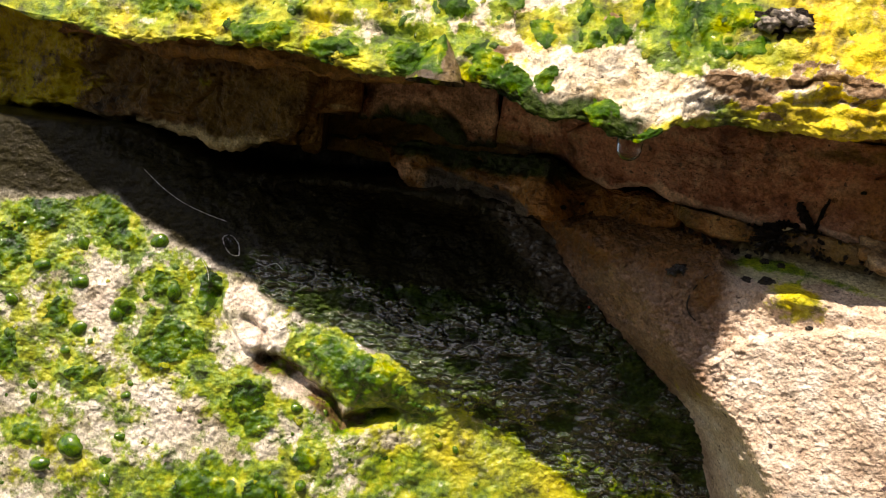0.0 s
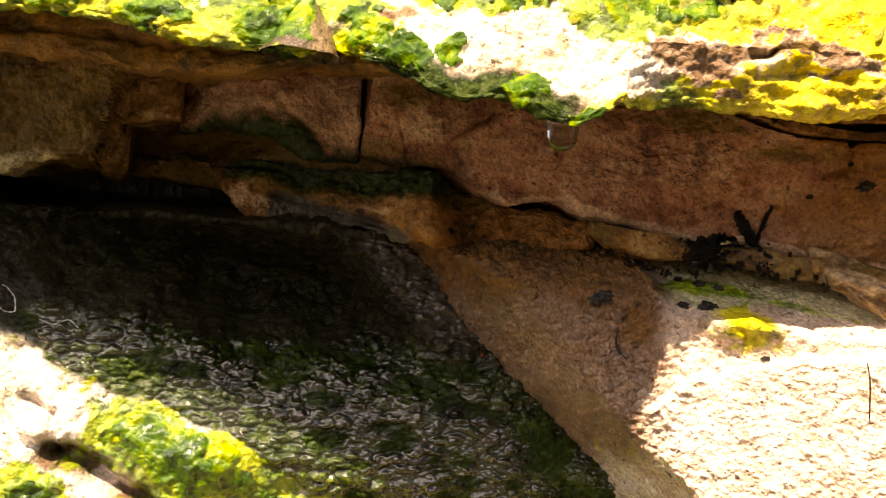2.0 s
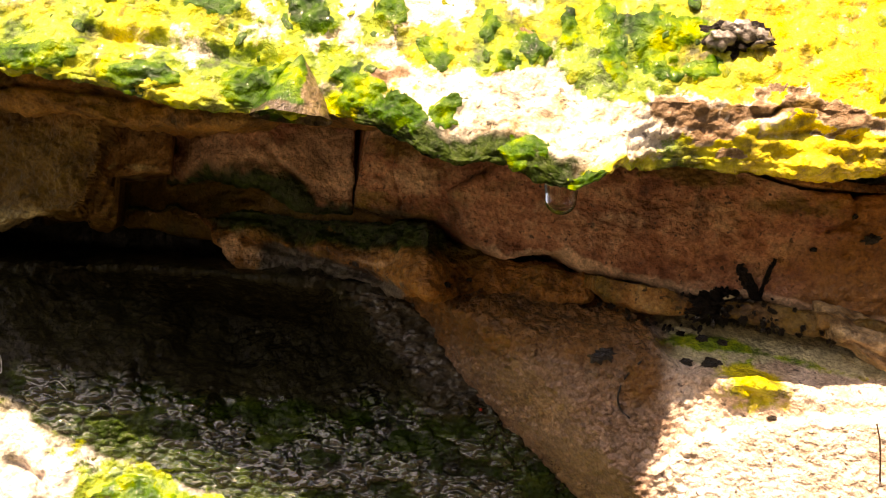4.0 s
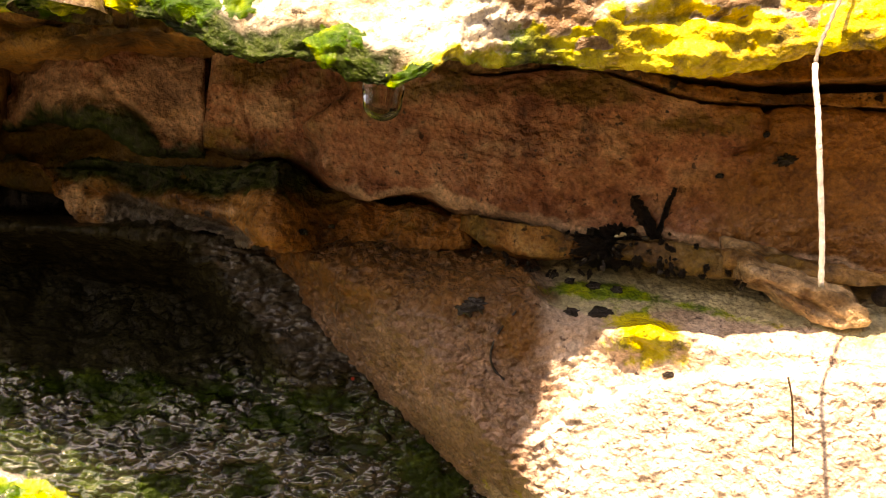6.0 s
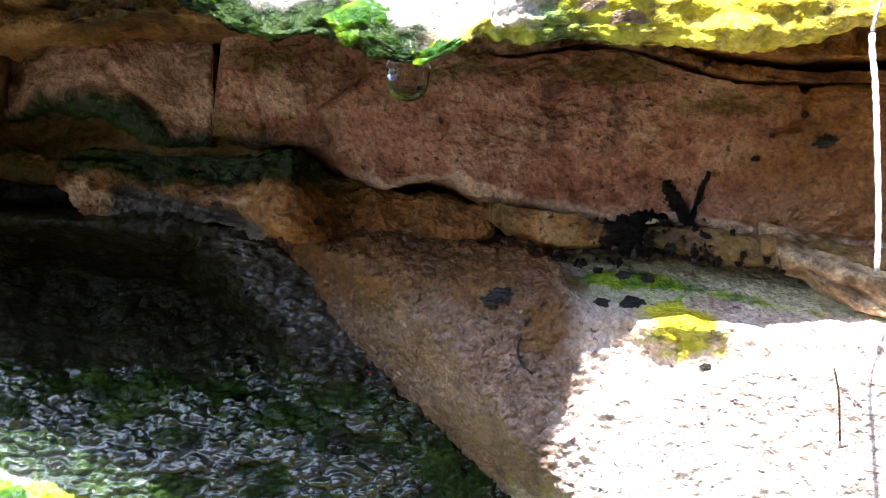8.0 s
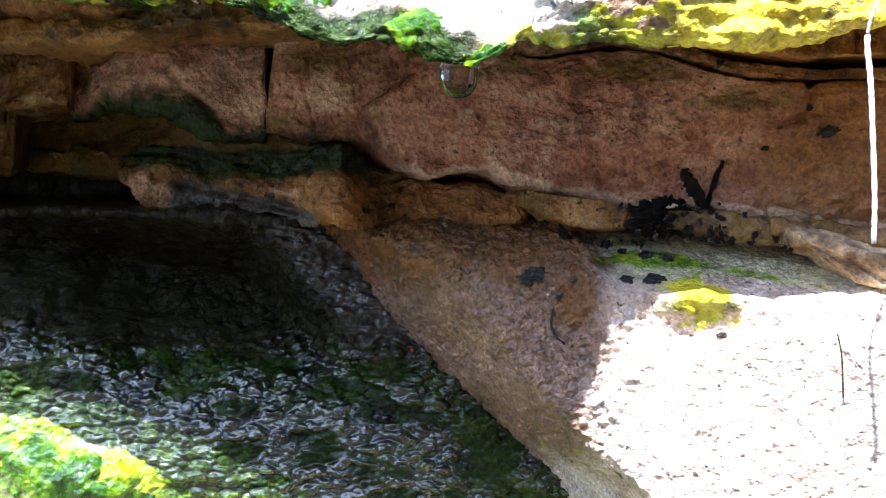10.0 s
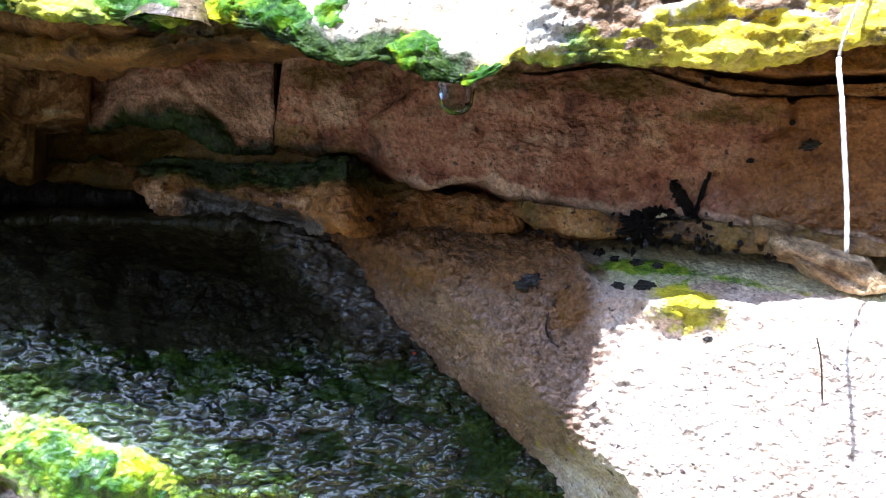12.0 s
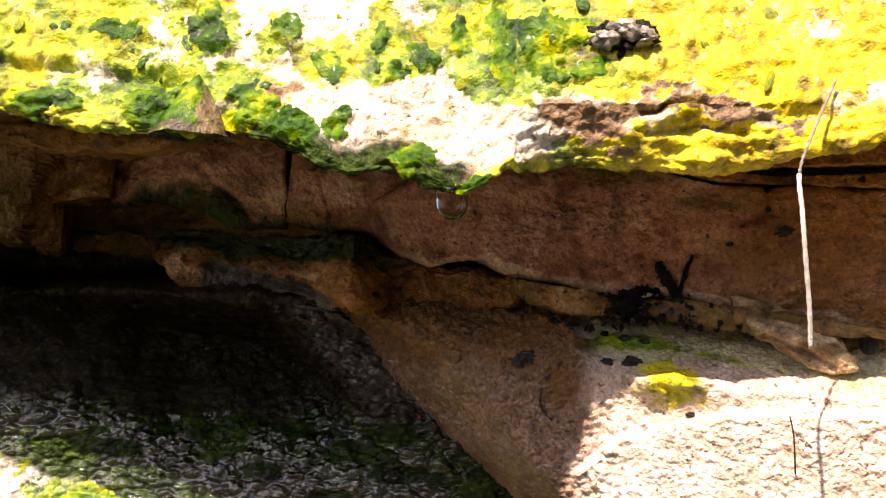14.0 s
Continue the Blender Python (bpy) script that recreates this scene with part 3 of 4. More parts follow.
zs = np.concatenate([np.linspace(0, 14, 30)[:-1], np.linspace(14, 18.5, 110)[:-1], np.linspace(18.5, 26.2, 380)[:-1], np.linspace(26.2, 33, 50)])
xs = np.concatenate([np.linspace(-34, -14, 40)[:-1], np.linspace(-14, 7.4, 720)[:-1], np.linspace(7.4, 30, 40)])
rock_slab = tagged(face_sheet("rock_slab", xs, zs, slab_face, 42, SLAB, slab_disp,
                              {"moss": slab_moss, "yellow": lambda p: np.clip(0.5 * fbm(p, 1.0, 4, 37) + 0.2 * step(-0.5, 1.5, p[:, 0]), 0, 1) * (1 - 0.9 * slab_wet_shade(p)), "wet": slab_wet_shade, "seep": slab_seep, "mat": lambda p: slab_mats(p) * (1 - slab_wet_shade(p)) * (1 - bare_rock(p)), "stain": lambda p: 0.3 + 0 * p[:, 0],
                               "pale": lambda p: bare_rock(p) * (1 - slab_wet_shade(p)), "ochre": lambda p: 1.2 * np.exp(-(to_line(p, CLEFT[:6]) / 0.3) ** 2) * (1 - bare_rock(p)), "green": lambda p: 0.95 * slab_low(p) * slab_wet_shade(p),
                               "grey": lambda p: np.clip(0.9 * slab_rim(p) + 0.75 * step(2.2, 3.4, p[:, 0] + (p[:, 2] - 24) * 0.9) * step(-0.3, 0.2, fbm(p, 0.8, 4, 77)), 0, 1) * slab_wet_shade(p)}, "slab"),
                   "steep wet rock slab, dripping above with shade coloured in, algae-grown below", "rock slab", kind="structure")


# boulder
def boulder_face(x, z):
    p = np.stack([x, 0 * x, z], 1)
    w = 0.25 * fbm(p, 2.0, 3, 41)
    foot = np.interp(z, [18, 20, 21.16, 21.62, 22.44, 23.18, 23.92, 25.34], [7.8, 7.2, 6.45, 5.94, 5.05, 4.36, 3.66, 2.63])
    steep = np.interp(z, [21.0, 21.6, 23.4, 25], [6.5, 5.4, 2.4, 2.3])
    planes = [26.08 - 0.64 * np.minimum(x, 13) - 0.103 * z,
              22.9 - steep * (x - foot) + w,
              19.6 + 1.35 * (z - 24.75) - 0.5 * (x - 7) + w,
              20.6 + 0.75 * (4.6 - x) - 0.1 * (z - 25) + w]
    k = 9.0
    s = sum(np.exp(np.clip(k * (q - 22), -80, 80)) for q in planes)
    return np.minimum(np.log(s) / k + 22, 27)


def boulder_disp(p):
    x, z = p[:, 0], p[:, 2]
    rough = step(7.2, 6.4, x)
    d = 0.12 * fbm(p, 1.8, 4, 51) + (0.06 + 0.03 * rough) * fbm(p, (0.45, 0.45, 0.4), 5, 53, 0.65) + (0.012 + 0.035 * rough) * grains(p, (0.17, 0.15, 0.12), 15) + 0.03 * fbm(p, 0.14, 3, 59)
    line = np.interp(x, [6.3, 6.6, 7.0, 7.8, 8.3, 9.5], [22.5, 23.0, 23.25, 23.45, 23.65, 23.75])
    step_in = step(-0.05, 0.08, z - line + 0.12 * fbm(p, 0.6, 3, 55)) * step(6.2, 6.6, x)
    brow = np.exp(-((x - 7.6) / 0.75) ** 2 - ((z - 24.15) / 0.3) ** 2)
    return d - 0.3 * step_in + 0.38 * brow * (0.75 + 0.5 * fbm(p, 0.4, 3, 56))


def boulder_moss(p):
    x, z = p[:, 0], p[:, 2]
    m = 0.85 * np.exp(-((x - 7.65) / 0.5) ** 2 - ((z - 24.15) / 0.42) ** 2) + 0.72 * np.exp(-((x - 7.3) / 0.8) ** 2 - ((z - 24.83) / 0.16) ** 2)
    m = m + 0.5 * np.exp(-((x - 8.7) / 0.9) ** 2 - ((z - 24.58 + 0.25 * (x - 8.7)) / 0.12) ** 2) + 0.3 * np.exp(-((x - 6.3) / 0.3) ** 2 - ((z - 21.7) / 0.4) ** 2)
    return np.clip(m + 0.1 * fbm(p, 0.4, 3, 40), 0, 1)


def boulder_wet_shade(p):
    """The boulder's seeping side beside its shoulder, its shade coloured in as brown."""
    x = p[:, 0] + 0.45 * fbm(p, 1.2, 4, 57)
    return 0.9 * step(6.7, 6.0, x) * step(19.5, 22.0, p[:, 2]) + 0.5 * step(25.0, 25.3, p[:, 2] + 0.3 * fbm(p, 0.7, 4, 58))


shelf = above([(6.2, 24.9), (6.6, 24.5), (7.3, 24.5), (8.3, 24.6), (9.5, 24.35), (11, 24.0)], -0.15, 0.1, 42, 0.2)
xs = np.concatenate([np.linspace(2.2, 10.8, 430)[:-1], np.linspace(10.8, 34, 50)])
zs = np.concatenate([np.linspace(0, 17, 25)[:-1], np.linspace(17, 25.9, 340)])
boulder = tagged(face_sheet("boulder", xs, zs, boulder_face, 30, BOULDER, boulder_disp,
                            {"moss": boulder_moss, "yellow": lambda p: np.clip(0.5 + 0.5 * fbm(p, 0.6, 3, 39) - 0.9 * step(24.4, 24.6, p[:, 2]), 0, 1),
                             "stain": lambda p: 0.3 + 0.9 * step(24.2, 24.8, p[:, 2]) + 0.6 * step(7.0, 6.2, p[:, 0]), "wet": boulder_wet_shade, "pale": lambda p: 0.9 * shelf(p) * step(6.3, 7.0, p[:, 0] + 0.3 * fbm(p, 0.5, 3, 43)),
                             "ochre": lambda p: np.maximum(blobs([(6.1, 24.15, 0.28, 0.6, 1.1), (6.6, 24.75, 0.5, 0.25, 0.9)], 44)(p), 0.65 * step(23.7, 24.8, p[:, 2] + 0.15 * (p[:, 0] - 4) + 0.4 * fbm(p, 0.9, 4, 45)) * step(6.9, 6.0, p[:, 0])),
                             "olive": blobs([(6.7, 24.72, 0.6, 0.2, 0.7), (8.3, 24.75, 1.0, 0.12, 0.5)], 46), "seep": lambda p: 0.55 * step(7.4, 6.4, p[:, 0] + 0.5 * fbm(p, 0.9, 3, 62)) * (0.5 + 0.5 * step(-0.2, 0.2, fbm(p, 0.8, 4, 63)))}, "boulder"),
                 "pinkish-grey boulder with a broken sunlit shoulder under the ledge", "boulder", kind="structure")

# beds of the wall under the ledge


def wall_d(a, seed):
    """Relief of a weathered bed: bulges, broken plates, pits and grain."""
    def d(p):
        plates = np.floor(3 * fbm(p, (1.5, 1.5, 0.8), 4, seed + 7) + 0.3 * fbm(p, 0.3, 2, seed + 8)) / 3
        pits = step(0.42, 0.12, cells(p, (0.45, 0.45, 0.3), seed + 3)) * step(0.0, 0.3, fbm(p, 1.2, 3, seed + 2))
        return a * fbm(p, (2.0, 2, 1.2), 4, seed) + 0.45 * a * fbm(p, 0.45, 5, seed + 4, 0.6) + 0.2 * a * plates + 0.03 * fbm(p, 0.12, 3, seed + 9) - 0.06 * pits
    return d




def block(name, x0, x1, bottom, top, front, material, label, **more):
    return tagged(bed(name, x0, x1, curve(bottom), curve(top), front, material, **more), label, "rock block", "beds of the rock wall")


def joint_face(x, z):
    """Face of the large brown block, which ends at a leaning joint."""
    return 21.6 - 0.49 * x - 0.12 * (z - 27.5) + 1.1 * step(0, 0.08, x - np.interp(z, [26.4, 27.4, 28.3], [-4.3, -3.98, -3.82]))


block("rock_block", -16, -3.72, [(-16, 26.9), (-12, 27.0), (-10.8, 26.8), (-8.6, 26.55), (-7.3, 26.36), (-6.5, 26.14), (-5.95, 26.08), (-5.4, 26.4), (-4.9, 26.4), (-4.2, 26.42), (-3.3, 26.5)], [(-16, 30.2), (-8, 29.3), (-3.3, 28.8)],
      joint_face, BROWN, "large dark brown sandstone block with a worn lower edge", depth=4, r=0.22, r_end=0.3, nu=460, nv=220, key="block_a", warp=0.16,
      disp=lambda p: wall_d(0.34, 101)(p) + 0.08 * fbm(p, 0.35, 4, 103, 0.6) - 0.2 * step(0.1, 0.35, fbm(p, (1.6, 1.6, 0.7), 4, 104)) * step(-6.6, -7.6, p[:, 0]) + groove(p, [(-6.5, 28.3), (-6.55, 27.6), (-6.42, 26.9)], 0.035, 0.12, 0.2) + groove(p, [(-7.6, 27.1), (-6.85, 27.72), (-6.53, 28.1)], 0.04, 0.14, 0.2) + groove(p, [(-12.0, 28.5), (-11.4, 28.0), (-10.7, 27.4)], 0.05, 0.2, 0.2) + groove(p, [(-9.3, 28.6), (-8.9, 28.0), (-9.2, 27.4)], 0.04, 0.15, 0.2),
      attrs={"stain": lambda p: np.full(len(p), 0.9), "olive": lambda p: 0.5 + 0.5 * fbm(p, 1.6, 3, 106) + blobs([(-5.5, 27.6, 0.8, 0.8, 0.4)], 107)(p), "wet": blobs([(-4.85, 26.85, 0.25, 0.22, 1.0), (-4.45, 26.8, 0.14, 0.1, 0.9), (-5.15, 27.4, 0.1, 0.06, 0.9), (-7.0, 26.9, 0.5, 0.25, 0.9), (-7.8, 27.5, 0.5, 0.3, 0.7)], 93),
             "pale": lambda p: 0.75 * step(0.42, 0.05, p[:, 2] - np.interp(p[:, 0], [-9, -7.3, -6.2, -5.6, -4.2], [26.6, 26.5, 26.3, 26.3, 26.35]) + 0.3 * fbm(p, 0.6, 4, 108)) * step(-4.4, -5.2, p[:, 0]) + blobs([(-13.2, 28.2, 0.8, 0.5, 0.9)], 109)(p),
             "moss": lambda p: 0.12 + 0.3 * fbm(p, 1.4, 3, 91) + 0.5 * step(-10.6, -12.0, p[:, 0]), "yellow": lambda p: 0.3 + 0.6 * step(-9.5, -11.5, p[:, 0])})
block("rock_block", -4.2, -2.68, [(-4.3, 27.34), (-3.6, 27.38), (-3.2, 27.42), (-2.6, 27.55)], [(-4.5, 29.3), (-2.5, 29.2)], lambda x, z: 23.35 - 0.35 * x, BROWN,
      "small squarish brown sandstone block between two joints", depth=3, r=0.22, r_end=0.25, nu=110, nv=100, warp=0.12, disp=wall_d(0.16, 111), key="block_b",
      attrs={"stain": lambda p: np.full(len(p), 0.6), "ochre": lambda p: np.full(len(p), 0.3), "pale": blobs([(-4.0, 27.55, 0.25, 0.16, 0.9), (-3.2, 27.6, 0.5, 0.12, 0.7)], 112), "wet": blobs([(-3.5, 28.75, 0.8, 0.3, 0.6)], 113)})
block("rock_block", -2.62, 1.12, [(-2.6, 27.6), (-1.5, 27.58), (-0.8, 27.52), (-0.4, 27.28), (0.05, 27.0), (0.45, 26.88), (1.1, 26.98)], [(-2.5, 29.2), (1.3, 29)], lambda x, z: 23.6 - 0.5 * x + 0.35 * np.sin(1.7 * x), RED,
      "pinkish rounded sandstone block with a green-stained foot", depth=3, r=0.3, r_end=0.16, nu=220, nv=140, warp=0.16, disp=lambda p: wall_d(0.22, 121)(p) + groove(p, [(-0.9, 28.4), (-0.5, 28.0), (0.1, 27.5)], 0.07, 0.08, 0.2),
      attrs={"stain": lambda p: np.full(len(p), 0.7), "ochre": blobs([(-1.7, 28.0, 0.9, 0.8, 0.7)], 122), "olive": blobs([(-2.3, 28.3, 0.4, 0.7, 0.8), (-0.75, 28.3, 0.2, 0.5, 0.55), (0.3, 28.6, 0.9, 0.2, 0.8)], 123), "pale": lambda p: 0.4 + blobs([(0.2, 28.1, 0.55, 0.35, 1.2), (0.65, 27.7, 0.35, 0.35, 1.2), (-1.7, 28.0, 0.6, 0.3, 0.8)], 124, 0.6, 0.2)(p),
             "green": lambda p: 1.0 * step(0.75, -0.15, p[:, 2] - np.interp(p[:, 0], [-2.5, -0.9, -0.2, 0.5, 1.1], [27.3, 27.45, 27.3, 26.95, 26.8]) + 0.3 * fbm(p, 0.5, 4, 94))}, key="block_c")


def red_face(x, z):
    return 31.3 - 0.52 * x - 0.29 * z


def red_front(x, z):
    """The face of the red bed; its end steps back behind a ragged break."""
    back = np.interp(z, [26.3, 26.5, 26.9, 27.4, 27.6, 27.95, 28.15, 28.8], [3.5, 3.37, 3.1, 2.98, 3.1, 3.55, 3.5, 3.3])
    return red_face(x, z) + 0.32 * step(0.08, -0.1, x - back + 0.08 * np.sin(9 * z))


RED_LOW = [(1.2, 27.15), (1.66, 27.0), (2.12, 26.93), (2.65, 26.9), (3.0, 26.75), (3.2, 26.5), (3.54, 26.38), (3.95, 26.14), (4.4, 26.28), (4.87, 26.3), (5.13, 26.14), (5.7, 25.98), (6.25, 25.9), (6.8, 25.74), (7.25, 25.66), (7.6, 25.74), (8.3, 25.68), (8.85, 25.52), (9.4, 25.43), (10.1, 25.36), (11, 25.1), (14, 25)]
red_low = curve(RED_LOW, 0.06)
RED_TOP = [(1.2, 29), (3.2, 28.6), (3.9, 28.26), (4.7, 28.17), (5.5, 28.1), (6.0, 28.17), (6.7, 28.24), (7.16, 28.14), (7.68, 27.93), (8.4, 27.64), (9.1, 27.52), (10.2, 27.47), (14, 27.5)]
block("rock_block", 1.16, 14, RED_LOW, RED_TOP, red_front, RED,
      "broad red-brown sandstone bed with a smooth pitted face", depth=5, r=0.13, r_end=0.12, r_top=0.07, nu=560, nv=260, key="red", warp=0.06,
      disp=lambda p: wall_d(0.17, 131)(p) + groove(p, [(9.2, 27.7), (9.3, 27.1), (8.9, 26.9)], 0.06, 0.12) + groove(p, [(1.9, 28.4), (1.75, 27.9), (1.9, 27.3)], 0.04, 0.06, 0.2),
      attrs={"stain": lambda p: np.full(len(p), 0.8), "seep": lambda p: np.maximum(0.6 * step(0.1, 0.35, fbm(p, (1.4, 1.4, 0.8), 4, 99)), blobs([(6.2, 27.1, 1.4, 0.45, 1.0)], 136)(p)),
             "ochre": lambda p: 0.75 * step(7.6, 9.6, p[:, 0] + 0.8 * fbm(p, 1.0, 4, 132)), "olive": lambda p: np.maximum(blobs([(2.0, 28.3, 0.9, 0.35, 0.8), (5.0, 27.95, 0.9, 0.2, 0.8), (6.8, 27.9, 1.3, 0.22, 0.75), (8.4, 27.3, 0.8, 0.2, 0.7), (2.4, 27.1, 0.8, 0.2, 0.5)], 133)(p), 0.5 * step(0.25, 0.55, fbm(p, (1.8, 1.8, 0.9), 4, 134))),
             "wet": lambda p: 0.9 * step(0.12, 0.0, p[:, 2] - red_low(p[:, 0]) + 0.1 * fbm(p, 0.4, 3, 137)) * step(3.2, 2.8, p[:, 0]),
             "pale": lambda p: np.maximum(0.95 * step(0.2, 0.02, p[:, 2] - red_low(p[:, 0]) + 0.16 * fbm(p, 0.5, 3, 95)) * step(3.2, 3.5, p[:, 0]) * step(0.9, 0.5, p[:, 1] - red_face(p[:, 0], p[:, 2])), blobs([(2.2, 27.75, 0.7, 0.4, 0.75), (4.5, 27.25, 0.35, 0.2, 0.65), (5.6, 27.0, 0.8, 0.25, 0.5)], 135)(p))})

# thin beds between the red bed and the ledge
UPPER = [(3.2, 29.2), (6.6, 29.0), (7.0, 28.62), (7.26, 28.43), (7.73, 28.12), (8.1, 27.92), (8.65, 27.86), (9.05, 27.8), (10.1, 27.8), (14, 27.85)]
block("rock_bed", 3.3, 15, [(x, z + 0.035) for x, z in RED_TOP[1:]], UPPER, lambda x, z: red_face(x, 27.6) - 0.12 + 0.1 * (z - 27.6), ORANGE,
      "thin ochre sandstone bed over a fine dark parting", depth=4, r=0.05, r_top=0.06, r_end=0.3, nu=380, nv=90, disp=wall_d(0.09, 141), warp=0.04, key="thin",
      attrs={"stain": lambda p: np.full(len(p), 0.5), "pale": lambda p: 0.4 * step(8.0, 7.0, p[:, 0]) + 0.3 * fbm(p, 0.8, 3, 143), "olive": lambda p: blobs([(5.2, 28.4, 0.7, 0.2, 0.6)], 144)(p)})
block("rock_bed", 6.7, 15, [(x, z + 0.035) for x, z in UPPER[1:]], [(6.6, 29.8), (8, 29.4), (14, 29.2)], lambda x, z: red_face(x, 28.0) - 0.3 + 0.1 * (z - 28.0), ORANGE,
      "ochre sandstone bed tucked under the yellow ledge", depth=4, r=0.05, r_top=0.1, r_end=0.3, nu=300, nv=92, disp=lambda p: wall_d(0.12, 142)(p) + groove(p, [(9.5, 28.5), (9.6, 28.2), (9.55, 27.9)], 0.05, 0.1), warp=0.04, key="thin_top",
      attrs={"ochre": lambda p: np.full(len(p), 0.55), "stain": lambda p: np.full(len(p), 0.6), "wet": blobs([(9.0, 28.12, 0.3, 0.16, 1.0), (8.0, 28.5, 0.6, 0.1, 0.9)], 145)})

# thin bed between the blocks and the lip
block("rock_bed", -12, 1.9, [(-12, 29.0), (-8, 28.62), (-6.2, 28.72), (-5.5, 28.6), (-4.7, 28.46), (-3.7, 28.27), (-2.4, 28.17), (-1.3, 28.27), (0.5, 28.3), (1.9, 28.35)], [(-12, 30.5), (1.9, 30)], lambda x, z: 21.3 - 0.45 * x - 0.1 * (z - 28), BROWN,
      "thin brown bed just under the algae-grown lip", depth=6, r=0.07, r_end=0.5, nu=340, nv=90, disp=lambda p: wall_d(0.32, 146)(p) + groove(p, [(-8, 28.9), (-5.5, 28.85), (-3, 28.55), (-1, 28.5)], 0.05, 0.2, 0.3) + 0.12 * (0.5 - cells(p, (0.5, 0.5, 0.3), 147)), key="under_lip", over=0.3,
      attrs={"stain": lambda p: np.full(len(p), 0.9), "ochre": lambda p: 0.45 + 0.5 * fbm(p, 1.2, 3, 148), "wet": blobs([(-5.8, 29.0, 0.7, 0.25, 1.0), (-0.3, 28.5, 1.5, 0.25, 0.8)], 149)})


# ochre bed with the pointed tip, and the dark rock behind its ridge
def tip_face(x, z):
    return 24.3 - 0.55 * x - 1.3 * np.exp(-((x - 2.35) / 0.5) ** 2) + 0.3 * (z - 26) * step(1, 2.5, x)


block("rock_bed", -5.6, 2.2, [(-5.6, 26.6), (-3, 26.5), (0, 26.4), (2.2, 26.4)], [(-5.6, 28.4), (2.2, 28.2)], lambda x, z: 24.7 - 0.52 * x + 0.2 * (z - 27), BROWN, "dark olive rock set back under the blocks",
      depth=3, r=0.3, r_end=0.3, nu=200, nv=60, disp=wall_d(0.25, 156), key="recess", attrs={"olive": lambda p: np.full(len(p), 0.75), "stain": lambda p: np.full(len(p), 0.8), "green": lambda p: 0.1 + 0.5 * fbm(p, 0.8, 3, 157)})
tip_dark = above([(-3.5, 26.9), (-1.9, 26.85), (-1.2, 26.65), (0.0, 26.4), (1.5, 26.2), (2.6, 26.1), (3.4, 26.15), (4.2, 26.2)], -0.2, 0.25, 97, 0.3)
tip_edge = [(-1.0, 26.45), (0.15, 26.2), (0.86, 26.0), (1.54, 25.88), (1.92, 25.6), (2.26, 25.36)]
block("rock_bed", -3.7, 5.6, [(-3.7, 26.95), (-3.3, 26.85), (-2.9, 26.76), (-2.2, 26.8), (-1.9, 26.6), (-1.55, 26.2), (-1.35, 25.85), (-1.0, 25.68), (-0.4, 25.6), (0.4, 25.6), (1.0, 25.6), (1.5, 25.55), (2.0, 25.33), (2.35, 25.22), (2.8, 25.33), (3.4, 25.42), (4.4, 25.44), (5.6, 25.48)],
      [(-3.7, 27.25), (-3.2, 27.2), (-2.5, 27.05), (-1.2, 27.12), (-0.6, 27.2), (0.4, 27.15), (1.2, 27.1), (2, 26.95), (3.2, 26.7), (4, 26.45), (5.6, 26.15)], tip_face, ORANGE, "dark ochre bed with a jutting tip below the red face",
      depth=4, r=0.14, r_top=0.3, r_end=0.25, nu=460, nv=180, warp=0.1, key="tip",
      disp=lambda p: wall_d(0.3, 151)(p) + 0.09 * fbm(p, 0.3, 4, 153, 0.6) + groove(p, [(-3.2, 27.05), (-2.6, 26.98), (-1.6, 26.95), (-0.8, 26.9)], 0.1, 0.25) + groove(p, [(a, b - 0.1) for a, b in tip_edge], 0.09, 0.14, 0.06) - 0.14 * tip_dark(p),
      attrs={"stain": lambda p: np.full(len(p), 0.8), "green": lambda p: tip_dark(p) * (0.75 + 0.5 * fbm(p, 0.9, 3, 158)) * step(4.0, 2.4, p[:, 0]), "olive": lambda p: 0.8 * tip_dark(p) + 0.4 * step(0.0, 0.4, fbm(p, 0.7, 4, 155)), "ochre": lambda p: 0.6 * step(1.2, 2.2, p[:, 0]) * (1 - tip_dark(p)),
             "pale": lambda p: np.maximum(blobs([(-1.25, 26.3, 0.28, 0.3, 1.0), (-0.6, 26.1, 0.4, 0.25, 0.6), (1.6, 26.0, 0.5, 0.08, 0.6)], 96)(p), 0.6 * np.exp(-(to_line(p, [(-3.3, 26.9), (-2.9, 26.8), (-2.2, 26.85), (-1.2, 27.02)]) / 0.1) ** 2)),
             "grey": lambda p: 1.0 * step(0.1, -0.1, p[:, 2] - np.interp(p[:, 0], [q[0] for q in tip_edge], [q[1] for q in tip_edge]) + 0.12 * fbm(p, 0.4, 3, 159)) * step(-0.9, -0.3, p[:, 0]) * step(2.2, 1.9, p[:, 0]), "seep": lambda p: 0.7 * step(1.9, 1.6, p[:, 0]) * step(26.4, 26.1, p[:, 2])})

